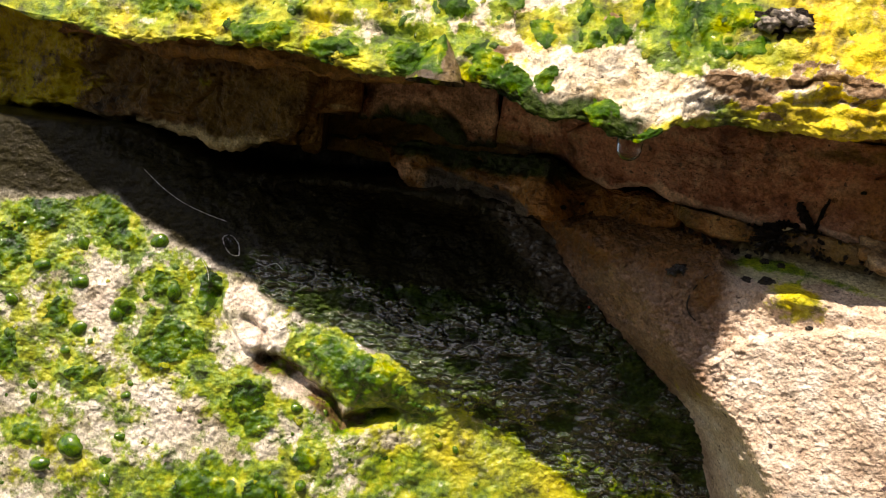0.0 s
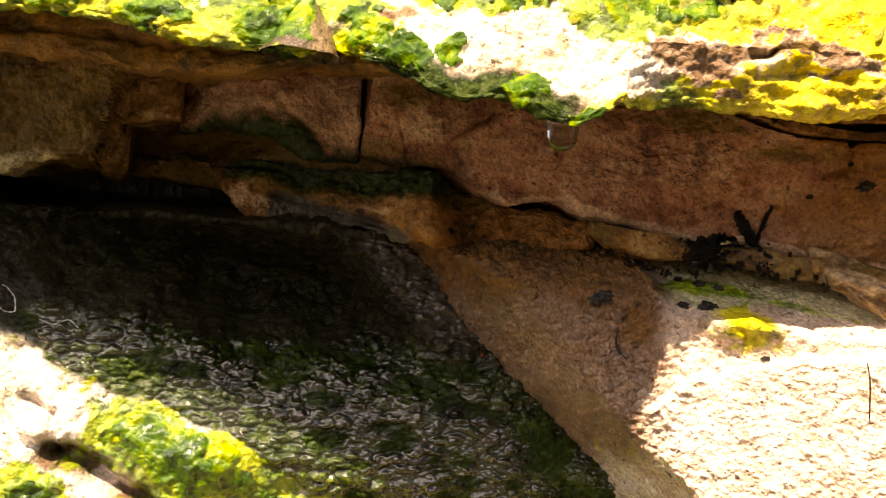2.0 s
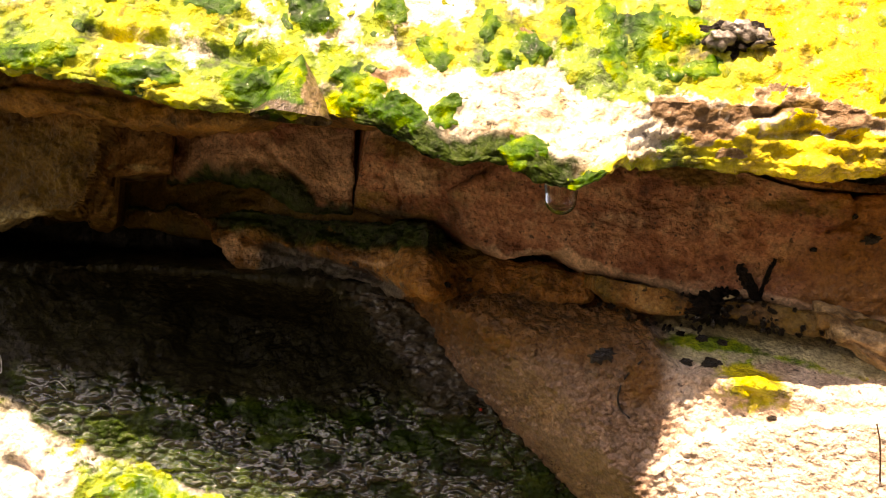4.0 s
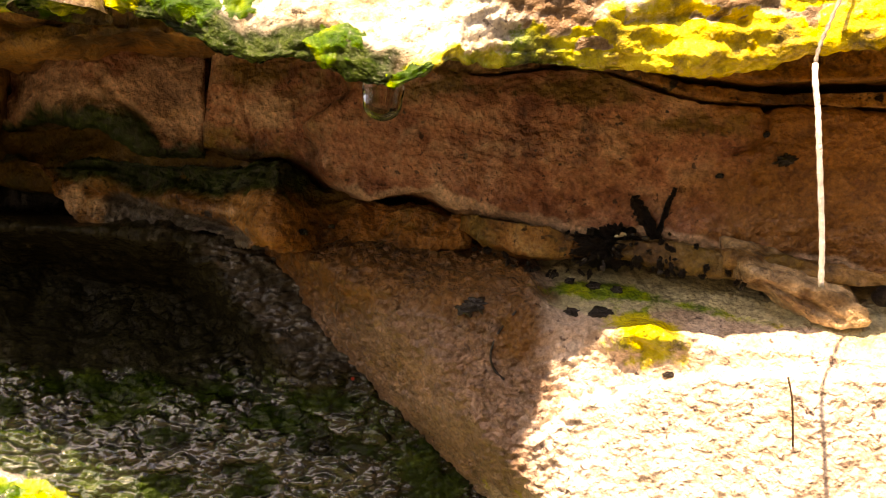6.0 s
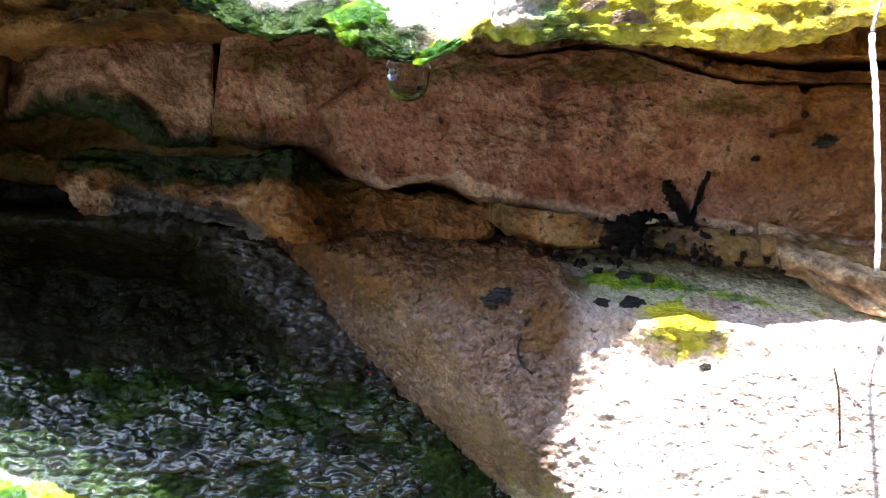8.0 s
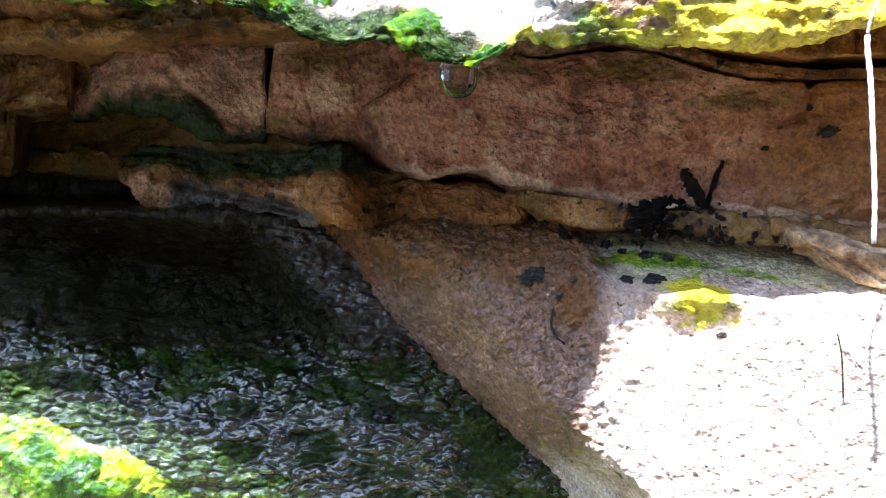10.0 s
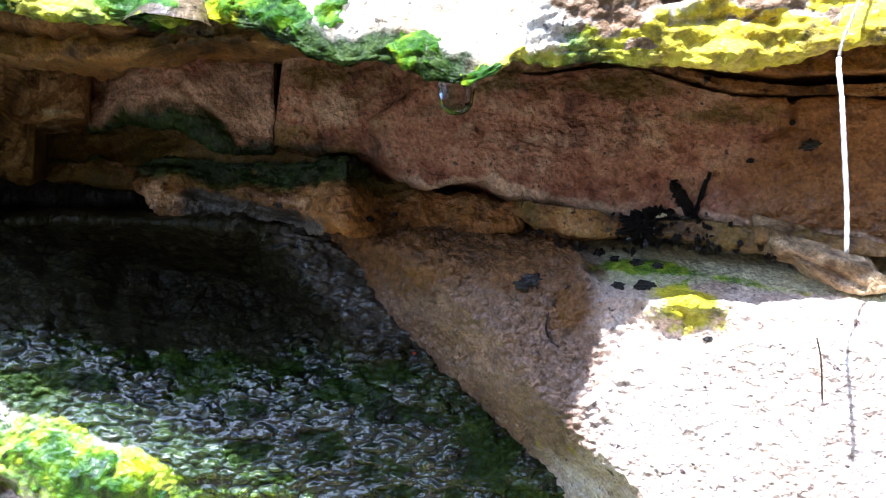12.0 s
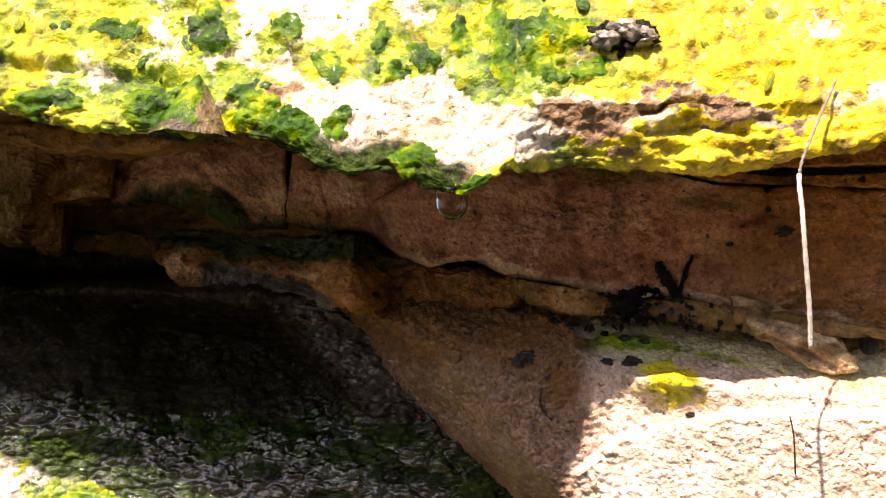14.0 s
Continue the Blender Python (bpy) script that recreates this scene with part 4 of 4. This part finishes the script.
# soil in the parting, loose slabs
block("soil_seam", 3.0, 14, [(3, 25.0), (6, 24.7), (14, 24.3)], [(3, 26.3), (5, 26.15), (6, 25.9), (14, 25.4)], lambda x, z: 31.5 - 0.6 * x - 0.25 * z, SOIL, "dark wet soil packed into the parting under the red bed",
      depth=3, r=0.2, nu=260, nv=60, disp=lambda p: 0.25 * fbm(p, 0.7, 5, 161), key="soil")
loose = {"stain": lambda p: np.full(len(p), 0.9), "olive": lambda p: 0.35 + 0.6 * fbm(p, 0.5, 3, 174)}
block("loose_slab", 5.4, 7.15, [(5.4, 25.7), (5.6, 25.55), (6.1, 25.32), (6.6, 25.22), (7.15, 25.28)], [(5.4, 25.95), (6.1, 25.84), (6.8, 25.66), (7.15, 25.4)], lambda x, z: 30.35 - 0.6 * x - 0.25 * z, ORANGE,
      "small ochre slab wedged in the parting", depth=1.2, r=0.05, r_top=0.07, r_end=0.08, nu=150, nv=70, disp=wall_d(0.16, 171), warp=0.08, attrs=loose, key="slab_a")
block("loose_slab", 7.45, 9.3, [(7.45, 25.36), (7.9, 25.28), (8.5, 25.2), (9.3, 25.05)], [(7.45, 25.58), (8.3, 25.56), (8.8, 25.42), (9.3, 25.2)], lambda x, z: 30.5 - 0.6 * x - 0.25 * z, PALE,
      "broken cream slab under the red bed", depth=1.5, r=0.05, r_top=0.07, r_end=0.1, nu=150, nv=60, disp=wall_d(0.16, 181), warp=0.08, attrs=loose, key="slab_b")
block("loose_slab", 8.75, 11.2, [(8.75, 25.26), (9.5, 25.1), (10.2, 25.0), (11.2, 24.9)], [(8.75, 25.45), (9.4, 25.36), (10.1, 25.28), (11.2, 25.05)], lambda x, z: 30.3 - 0.6 * x - 0.25 * z, PALE,
      "flat buff slab with a ragged upper edge", depth=1.5, r=0.05, r_top=0.07, r_end=0.1, nu=150, nv=62, disp=wall_d(0.16, 185), warp=0.1, attrs={**loose, "ochre": lambda p: np.full(len(p), 0.4)}, key="slab_c")
block("loose_slab", 8.9, 10.3, [(8.9, 25.1), (9.2, 24.9), (9.5, 24.58), (9.78, 24.38), (10.05, 24.36), (10.3, 24.5)], [(8.9, 25.22), (9.4, 25.06), (9.9, 24.88), (10.15, 24.76), (10.3, 24.6)], lambda x, z: 29.95 - 0.6 * x - 0.25 * z, PALE,
      "pale wedge-shaped pebble with a wet rounded end", depth=0.7, over=0.7, r=0.07, r_top=0.08, r_end=0.1, nu=150, nv=80, disp=lambda p: wall_d(0.14, 191)(p) + groove(p, [(9.0, 25.0), (9.6, 24.7), (10.0, 24.5)], 0.04, 0.08), warp=0.05, attrs={"stain": lambda p: np.full(len(p), 0.9), "pale": lambda p: 0.45 + 0.5 * fbm(p, (0.9, 0.9, 0.2), 3, 193)}, key="wedge")

# cliff and ground close the place; unseen bank opposite is added to block sky
OPPOSITE = rock_material("sky_block_bank", [(0.3, (0.02, 0.014, 0.006)), (0.5, (0.055, 0.038, 0.016)), (0.7, (0.12, 0.085, 0.04))], size=8)
tagged(bed("bank", -260, 260, lambda x: 0 * x, curve([(-260, 92), (-150, 120), (-60, 104), (30, 96), (120, 112), (260, 95)], 8), lambda x, z: 120 + 0.35 * z, OPPOSITE, 120, 2, 12, 40, 0, 0.1, 200, 90,
           lambda p: 6 * fbm(p, 35, 5, 221) * step(0, 6, p[:, 2]), None, "bank"), "unseen dark bank added opposite the rocks to block low sky", "bank", kind="structure").matrix_world = Matrix.Rotation(math.pi, 4, "Z")

tagged(bed("cliff", -160, 160, lambda x: 0 * x, curve([(-160, 22), (-110, 38), (-60, 60), (-20, 50), (20, 56), (60, 72), (110, 40), (160, 25)], 6), lambda x, z: 30 + 0.12 * z, CLIFF, 90, 1, 9, 40, 0, 0.1, 240, 120, lambda p: 4.5 * fbm(p, 30, 5, 201) * step(30, 60, np.abs(p[:, 0])) + 1.4 * fbm(p, 9, 4, 202) * step(0, 3, p[:, 2]), None, "cliff"),
       "rock bank behind the ledge", "cliff", kind="structure")
edge = 60000.0
gx = np.concatenate([[-edge], np.linspace(-120, 120, 50), [edge]])
gy = np.concatenate([[-edge], np.linspace(-160, 70, 50), [edge]])
GX, GY = np.meshgrid(gx, gy, indexing="ij")
gp = np.stack([GX.ravel(), GY.ravel(), 0 * GX.ravel()], 1)
near = step(400, 100, np.abs(gp[:, 0]) + np.abs(gp[:, 1]))
gp[:, 2] = 0.8 * fbm(gp, 25, 4, 211) * near
tagged(mesh_object("ground", gp, grid_faces(len(gx), len(gy)), GROUND), "bare earth at the foot of the rocks", "ground", kind="structure")


# ---- growths and small things ----
def part(name, bm, material, parent=None, label=""):
    me = bpy.data.meshes.new(name)
    bm.to_mesh(me)
    bm.free()
    me.polygons.foreach_set("use_smooth", np.ones(len(me.polygons), bool))
    me.materials.append(material)
    ob = new(name, me)
    if parent:
        ob.parent = parent
    if label:
        ob["label"] = label
    return ob


def lump(radius, seed, flat=1.0, knobs=0.25, detail=3, size=1.0):
    """A knobbly cushion about the origin, in cm."""
    bm = bmesh.new()
    bmesh.ops.create_icosphere(bm, subdivisions=detail, radius=1)
    co = np.array([v.co[:] for v in bm.verts])
    q = co * 1.0 + seed * 3.7
    r = 1 + knobs * fbm(q, 0.9 * size, 3, seed) + 0.7 * knobs * (0.5 - cells(q, 0.55 * size, seed))
    co = co * r[:, None] * radius * (1, 1, flat)
    for v, c in zip(bm.verts, co):
        v.co = Vector(c) * CM
    return bm


rng = random.Random(11)


def smooth_path(points, n):
    """n points along a smooth curve through the points."""
    P = [Vector(p) for p in points]
    P = [2 * P[0] - P[1], *P, 2 * P[-1] - P[-2]]
    out = []
    for k in range(n):
        u = k / (n - 1) * (len(P) - 3)
        i = min(int(u), len(P) - 4)
        f = u - i
        a, b, c, d = P[i:i + 4]
        out.append(0.5 * (2 * b + (c - a) * f + (2 * a - 5 * b + 4 * c - d) * f * f + (3 * b - a - 3 * c + d) * f ** 3))
    return out


def tube(points, radii, sides=8, ragged=0.0):
    """A tapering tube through points, in cm; ragged: how far its surface is torn."""
    bm = bmesh.new()
    if ragged:
        n = 22
        u = [k / (n - 1) * (len(points) - 1) for k in range(n)]
        radii = [float(np.interp(k, range(len(radii)), radii)) for k in u]
        points = smooth_path(points, n)
    pts = [Vector(p) * CM for p in points]
    rings = []
    for i, p in enumerate(pts):
        way = (pts[min(i + 1, len(pts) - 1)] - pts[max(i - 1, 0)]).normalized()
        side = way.cross(Vector((0.31, 0.9, 0.2))).normalized()
        other = way.cross(side)
        rings.append([bm.verts.new(p + (side * math.cos(a) + other * math.sin(a)) * (radii[i] + ragged * rng.uniform(-1.2, 1)) * CM) for a in [2 * math.pi * k / sides for k in range(sides)]])
    for a, b in zip(rings, rings[1:]):
        for k in range(sides):
            bm.faces.new((a[k], a[(k + 1) % sides], b[(k + 1) % sides], b[k]))
    bm.faces.new(rings[0][::-1])
    bm.faces.new(rings[-1])
    return bm


cushions = {}
for tone, material in (("green", WEED), ("light", WEED_LIGHT)):
    for k in range(5):
        cushions[tone, k] = part("algae_cushion", lump(1.0, 3 + k + 20 * (tone == "light"), 0.5, 0.45, 3, 1.1), material)

for k in range(5):
    cushions["bead", k] = part("algae_cushion", lump(1.0, 50 + k, 0.75, 0.16, 3, 1.3), BEAD)


def grow(key, parent, x, z, radius, tone="green", droop=1.0):
    """Sets an algae cushion on a face."""
    place, normal = on_surface(key, x, z)
    ob = cushions[tone, rng.randrange(5)].copy()
    scene.collection.objects.link(ob)
    ob.parent = parent
    turn = normal.to_track_quat("Z", "Y").to_matrix().to_4x4() @ Matrix.Rotation(rng.uniform(0, 6.3), 4, "Z")
    s = radius
    squash = rng.uniform(0.7, 1.1)
    ob.matrix_basis = Matrix.Translation((place - normal * radius * 0.25) * CM) @ Matrix.Diagonal((1, 1, droop, 1)) @ turn @ Matrix.Diagonal((s, s * rng.uniform(0.65, 1), s * squash, 1))
    return ob


# cushions on the slab
count = 0
for x, z, r in ((-9.5, 17.4, 0.42), (-10.3, 16.8, 0.32), (-8.1, 17.9, 0.2), (-8.4, 16.7, 0.2), (-9.7, 20.7, 0.28), (-8.7, 21.2, 0.24), (-7.7, 23.4, 0.3), (-9.9, 23.0, 0.28), (-9.8, 22.0, 0.28), (-10.0, 20.1, 0.18), (-7.1, 22.1, 0.3), (-11.0, 22.3, 0.3), (-11.8, 21.2, 0.22), (-10.8, 18.6, 0.2)):
    grow("slab", rock_slab, x, z, r, "bead")
while count < 120:
    x, z = rng.uniform(-13, 2.5), rng.uniform(15.8, 24)
    if slab_wet_shade(np.array([[x, 0, z]]))[0] > 0.1 or (abs(x + 4.9) < 1.0 and abs(z - 21.2) < 0.9):
        continue
    grow("slab", rock_slab, x, z, rng.choice((0.04, 0.06, 0.08, 0.1, 0.13, 0.17)), rng.choice(("green", "light", "bead")))
    count += 1
# cushions on the ledge
for k in range(110):
    x = rng.uniform(-9, 11)
    z = lip(x) + rng.uniform(0.15, 3.2) ** 0.7 * 1.42
    if 1.2 < x < 5.2 and z - lip(x) < 1.6 or x > 5 and z - lip(x) < 1.3:
        continue
    grow("ledge", rock_ledge, x, z, rng.choice((0.04, 0.05, 0.07, 0.09, 0.12)), "light" if x > 5.6 or rng.random() < 0.4 else "green", rng.uniform(1.2, 2.0))
for ob in cushions.values():
    bpy.data.objects.remove(ob)

# pointed stone on the lip
CHIP = rock_material("olive_chip", [(0.3, (0.06, 0.04, 0.018)), (0.43, (0.13, 0.09, 0.045)), (0.54, (0.22, 0.16, 0.08)), (0.66, (0.34, 0.26, 0.15))], rough=(0.15, 0.4), coat=0.3)


def pointed_stone(x, z):
    """A tooth of rock with a sharp arris between a mossy and a bare flank."""
    base, _ = on_surface("ledge", x, z)
    n, rows_up = 48, 40
    a = np.linspace(0, 2 * np.pi, n, endpoint=False)
    h = np.linspace(0, 1, rows_up)
    A, H = np.meshgrid(a, h, indexing="ij")
    w = (1 - H ** 1.25) ** 0.9
    X = np.cos(A) * 0.62 * w + 0.08 * H
    Y = np.sin(A) * 0.4 * w + 0.18 * H + 0.1 * np.abs(np.cos(A)) * w
    Z = 1.02 * H - 0.12
    v = np.stack([X, Y, Z], -1).reshape(-1, 3)
    v = v + 0.07 * np.stack([fbm(v, 0.5, 4, k) for k in (5, 6, 7)], 1)
    i = np.arange(n * rows_up).reshape(n, rows_up)
    j = np.roll(i, -1, 0)
    faces = np.stack([i[:, :-1], j[:, :-1], j[:, 1:], i[:, 1:]], -1).reshape(-1, 4)
    left = step(0.2, -0.02, v[:, 0] - 0.08 * v[:, 2] + 0.12 * fbm(v, 0.3, 3, 8))
    zero = np.zeros(len(v))
    extra = {"mat": left * step(-0.1, 0.15, v[:, 2] + 0.3 * fbm(v, 0.4, 3, 9)), "wet": 0.75 * left * step(0.5, 0.2, v[:, 2]), "moss": 0.3 * left}
    return mesh_object("pointed_stone", v + np.array(base) + (-0.05, -0.06, 0.0), faces, CHIP, attrs={k: extra.get(k, zero) for k in ("moss", "yellow", "stain", "wet", "mat", "pale", "seep", "ochre", "olive", "grey", "green")})


tagged(pointed_stone(-0.45, 27.9), "pointed olive-brown stone, one flank green with algae, on the lip", "stone")

# dark crust on the ledge
place, normal = on_surface("ledge", 6.0, 29.45)
crust = tagged(part("dark_crust", lump(0.38, 63, 0.6, 0.9, 4, 0.45), BLACK), "knobbly black and grey crust stuck to the algae", "crust")
crust.matrix_basis = Matrix.Translation(place * CM) @ normal.to_track_quat("Z", "Y").to_matrix().to_4x4() @ Matrix.Diagonal((1.2, 0.8, 1, 1))
for dx, dz, r in ((-0.2, 0.05, 0.17), (0.05, -0.1, 0.2), (0.28, 0.05, 0.15)):
    knob = part("knob", lump(r, int(70 + 100 * r), 0.8, 0.9, 3, 0.6), plain_material("pale_crust", (0.02, 0.018, 0.015), (0.3, 0.27, 0.23), 500, 0.25, 0.6), crust, "pale grey knob")
    knob.location = Vector((dx, -dz, 0.18)) * CM

# stem hanging from the ledge
line = smooth_path([(8.73, 15.9, 28.69), (8.12, 15.6, 27.72), (7.8, 15.4, 27.15), (7.85, 15.42, 26.62), (7.93, 15.5, 26.19), (8.19, 15.8, 25.33), (8.33, 16.0, 24.79)], 60)
stem = tagged(new("dry_stem"), "thin white dry stem hanging from the algae-grown ledge", "stem")
part("stem_top", tube(line[:21], [0.022 + 0.008 * math.sin(3 * k) for k in range(21)]), STEM_DARK, stem, "grey weathered upper stem")
part("stem_shaft", tube(line[20:], [0.033 + 0.004 * math.sin(2.1 * k) for k in range(40)]), STEM, stem)

# twigs and debris in the parting
def sit(key, x, z, out=0.05):
    place, normal = on_surface(key, x, z)
    return place + normal * out


twig = tagged(part("twig", tube([sit("red", 7.72, 26.3, 0.06), sit("red", 7.8, 26.12, 0.12), sit("red", 7.95, 25.9, 0.14), sit("red", 8.15, 25.62, 0.1)], (0.06, 0.1, 0.11, 0.08), 10, 0.03), BLACK), "short thick black rotten twig leaning on the red bed", "twig", "twigs in the parting")
twig = tagged(part("twig", tube([sit("red", 8.22, 26.4, 0.04), sit("red", 8.18, 26.15, 0.08), sit("red", 8.1, 25.7, 0.08)], (0.03, 0.045, 0.05), 8, 0.02), BLACK), "thin black twig leaning on the red bed", "twig", "twigs in the parting")
GLOSSY = plain_material("glossy_black_debris", (0.003, 0.003, 0.003), (0.02, 0.014, 0.01), 500, 0.25, 0.4, 0.8)
clump = tagged(part("leaf_clump", lump(0.3, 91, 1.0, 1.0, 5, 0.3), BLACK), "matted clump of rotten black leaves in the parting", "leaf clump")
clump.matrix_basis = Matrix.Translation(Vector((7.45, 19.85, 25.5)) * CM) @ Matrix.Rotation(-0.12, 4, "Y") @ Matrix.Diagonal((1.5, 0.7, 0.85, 1))
part("leaf", tube([(-0.02, -0.28, 0.16), (0.06, -0.32, 0.2), (0.14, -0.3, 0.19)], (0.02, 0.045, 0.01), 6), plain_material("pale_leaf", (0.45, 0.38, 0.2), (0.7, 0.62, 0.4), 700), clump, "curled pale leaf shred")
for k in range(120):
    x = rng.gauss(7.45, 0.45) if k < 60 else rng.uniform(5.5, 9.2)
    z = (25.52 + rng.uniform(-0.26, 0.16) if k < 60 else np.interp(x, [5.5, 6.2, 6.9, 7.6, 8.4, 9.2], [25.45, 25.15, 25.05, 25.2, 25.15, 25.0]) + rng.uniform(-0.07, 0.07))
    p0 = Vector((x, 30.4 - 0.6 * x - 0.25 * z + rng.uniform(-0.12, 0.15), z))
    bit = tagged(part("debris", lump(rng.choice((0.018, 0.025, 0.035, 0.05)), 80 + k, rng.uniform(0.5, 1.0), 0.9, 3, 0.6), GLOSSY if k % 5 == 0 else BLACK), "wet black leaf crumb lying in the parting", "debris", "crumbs in the parting")
    bit.matrix_basis = Matrix.Translation(p0 * CM) @ Euler((rng.uniform(0, 6), rng.uniform(0, 6), rng.uniform(0, 6))).to_matrix().to_4x4() @ Matrix.Diagonal((rng.uniform(1, 1.6), rng.uniform(0.7, 1.0), 1, 1))
for key, x, z, r in (("red", 9.5, 26.8, 0.09), ("boulder", 5.47, 24.5, 0.12), ("boulder", 5.3, 24.42, 0.1), ("boulder", 7.23, 24.46, 0.1), ("boulder", 7.12, 24.44, 0.06), ("boulder", 6.81, 24.46, 0.07), ("boulder", 7.95, 23.65, 0.05), ("boulder", 7.6, 24.85, 0.06), ("slab", 4.0, 20.9, 0.05), ("red", 9.3, 27.2, 0.05), ("red", 8.8, 26.6, 0.04), ("tip", 2.9, 25.6, 0.06), ("tip", 3.4, 25.75, 0.04), ("boulder", 7.3, 24.9, 0.07), ("boulder", 7.0, 24.95, 0.06)):
    place, normal = on_surface(key, x, z)
    bit = tagged(part("debris", lump(r, int(100 + 40 * r), 0.8, 0.95, 4, 0.5), GLOSSY), "small wet black speck stuck to the rock", "debris", "specks on the rock")
    bit.matrix_basis = Matrix.Translation((place + normal * 0.02) * CM) @ normal.to_track_quat("Z", "Y").to_matrix().to_4x4() @ Matrix.Diagonal((1.4, 0.8, 1, 1))
for line, r, label in (([(5.97, 24.42), (5.8, 24.15), (5.7, 23.9), (5.69, 23.7), (5.78, 23.52), (5.87, 23.42)], 0.018, "thin curled black root on the boulder"), ([(9.12, 23.7), (9.16, 23.4), (9.2, 22.8)], 0.014, "thin brown line running down the boulder"), ([(8.85, 25.3), (8.88, 25.1)], 0.03, "short brown stalk on the pale slab")):
    key = "slab_b" if r == 0.03 else "boulder"
    tagged(part("root", tube(smooth_path([sit(key, x, z, 0.02) for x, z in line], 14), [r] * 14, 6), GLOSSY if r == 0.018 else SOIL), label, "root", "roots")
bead = tagged(part("bead", lump(0.15, 7, 1.0, 0.05), BLACK), "glossy black round bead in the parting", "bead")
bead.location = Vector((10.55, 17.75, 24.87)) * CM
seed = tagged(part("seed", lump(0.035, 9, 1, 0.1, 2), plain_material("red_seed", (0.4, 0.02, 0.01), (0.6, 0.06, 0.03), 800, 0.3)), "tiny red seed on the wet slab", "seed")
seed.location = sit("slab", 4.0, 23.2, 0.02) * CM

# water: the drop on the lip and the bubble on the slab
WATER, wt, wb = shader("clear_water")
wb.inputs["Transmission Weight"].default_value, wb.inputs["Roughness"].default_value, wb.inputs["IOR"].default_value = 1.0, 0.0, 1.33
wb.inputs["Base Color"].default_value = (0.97, 0.99, 0.95, 1)
place, normal = on_surface("ledge", 3.45, 26.95)


def pendant():
    bm = bmesh.new()
    bmesh.ops.create_uvsphere(bm, u_segments=32, v_segments=24, radius=1)
    for v in bm.verts:
        z = v.co.z
        w = 0.24 if z < 0 else 0.24 + 0.24 * z * z
        v.co = Vector((v.co.x * w, v.co.y * w * 0.8, (0.22 if z < 0 else 0.35) * z)) * CM
    return bm


drop = tagged(part("water_drop", pendant(), WATER), "clear water drop hanging from the algae-grown lip", "water drop")
drop.location = Vector((3.45, place.y + 0.25, lip(3.45) - 0.02)) * CM
place, normal = on_surface("slab", -5.64, 23.54)
bubble = tagged(part("bubble", lump(0.26, 3, 0.45, 0.04), WATER), "flat clear water bubble on the dark slab", "bubble")
bubble.matrix_basis = Matrix.Translation(place * CM) @ normal.to_track_quat("Z", "Y").to_matrix().to_4x4() @ Matrix.Rotation(0.5, 4, "Z") @ Matrix.Diagonal((0.75, 1.2, 1, 1))
FOAM_GLINT = plain_material("pale_foam_glint", (0.7, 0.72, 0.72), (0.88, 0.9, 0.9), 1200, 0.15, 0.8)


def slab_line(points, n, r):
    path = smooth_path([sit("slab", x, z, 0.03) for x, z in points], n)
    return tube(path, [r * (0.6 + 0.4 * math.sin(1.9 * k)) for k in range(n)], 6)


ring = [(-5.64 + 0.23 * math.cos(a) - 0.1 * math.sin(a), 23.54 + 0.26 * math.sin(a) - 0.06 * math.cos(a)) for a in [k * math.pi / 8 for k in range(17)]]
# pale ring stands in for the sky's glint on the water's rim
part("rim", slab_line(ring, 48, 0.022), FOAM_GLINT, None, "thin pale rim painted for the sky's glint").parent = bubble
bubble.children[0].matrix_parent_inverse = bubble.matrix_basis.inverted()
for points in ([(-8.4, 25.3), (-7.8, 24.9), (-7.2, 24.55), (-6.5, 24.3), (-5.9, 24.15)], [(-4.9, 23.2), (-4.6, 23.1), (-4.35, 23.2), (-4.1, 23.05)], [(-6.4, 23.05), (-6.2, 22.8), (-6.15, 22.5)]):
    tagged(part("foam_line", slab_line(points, 40, 0.012), FOAM_GLINT), "thin broken line of pale foam on the wet slab", "foam", "foam lines on the slab")
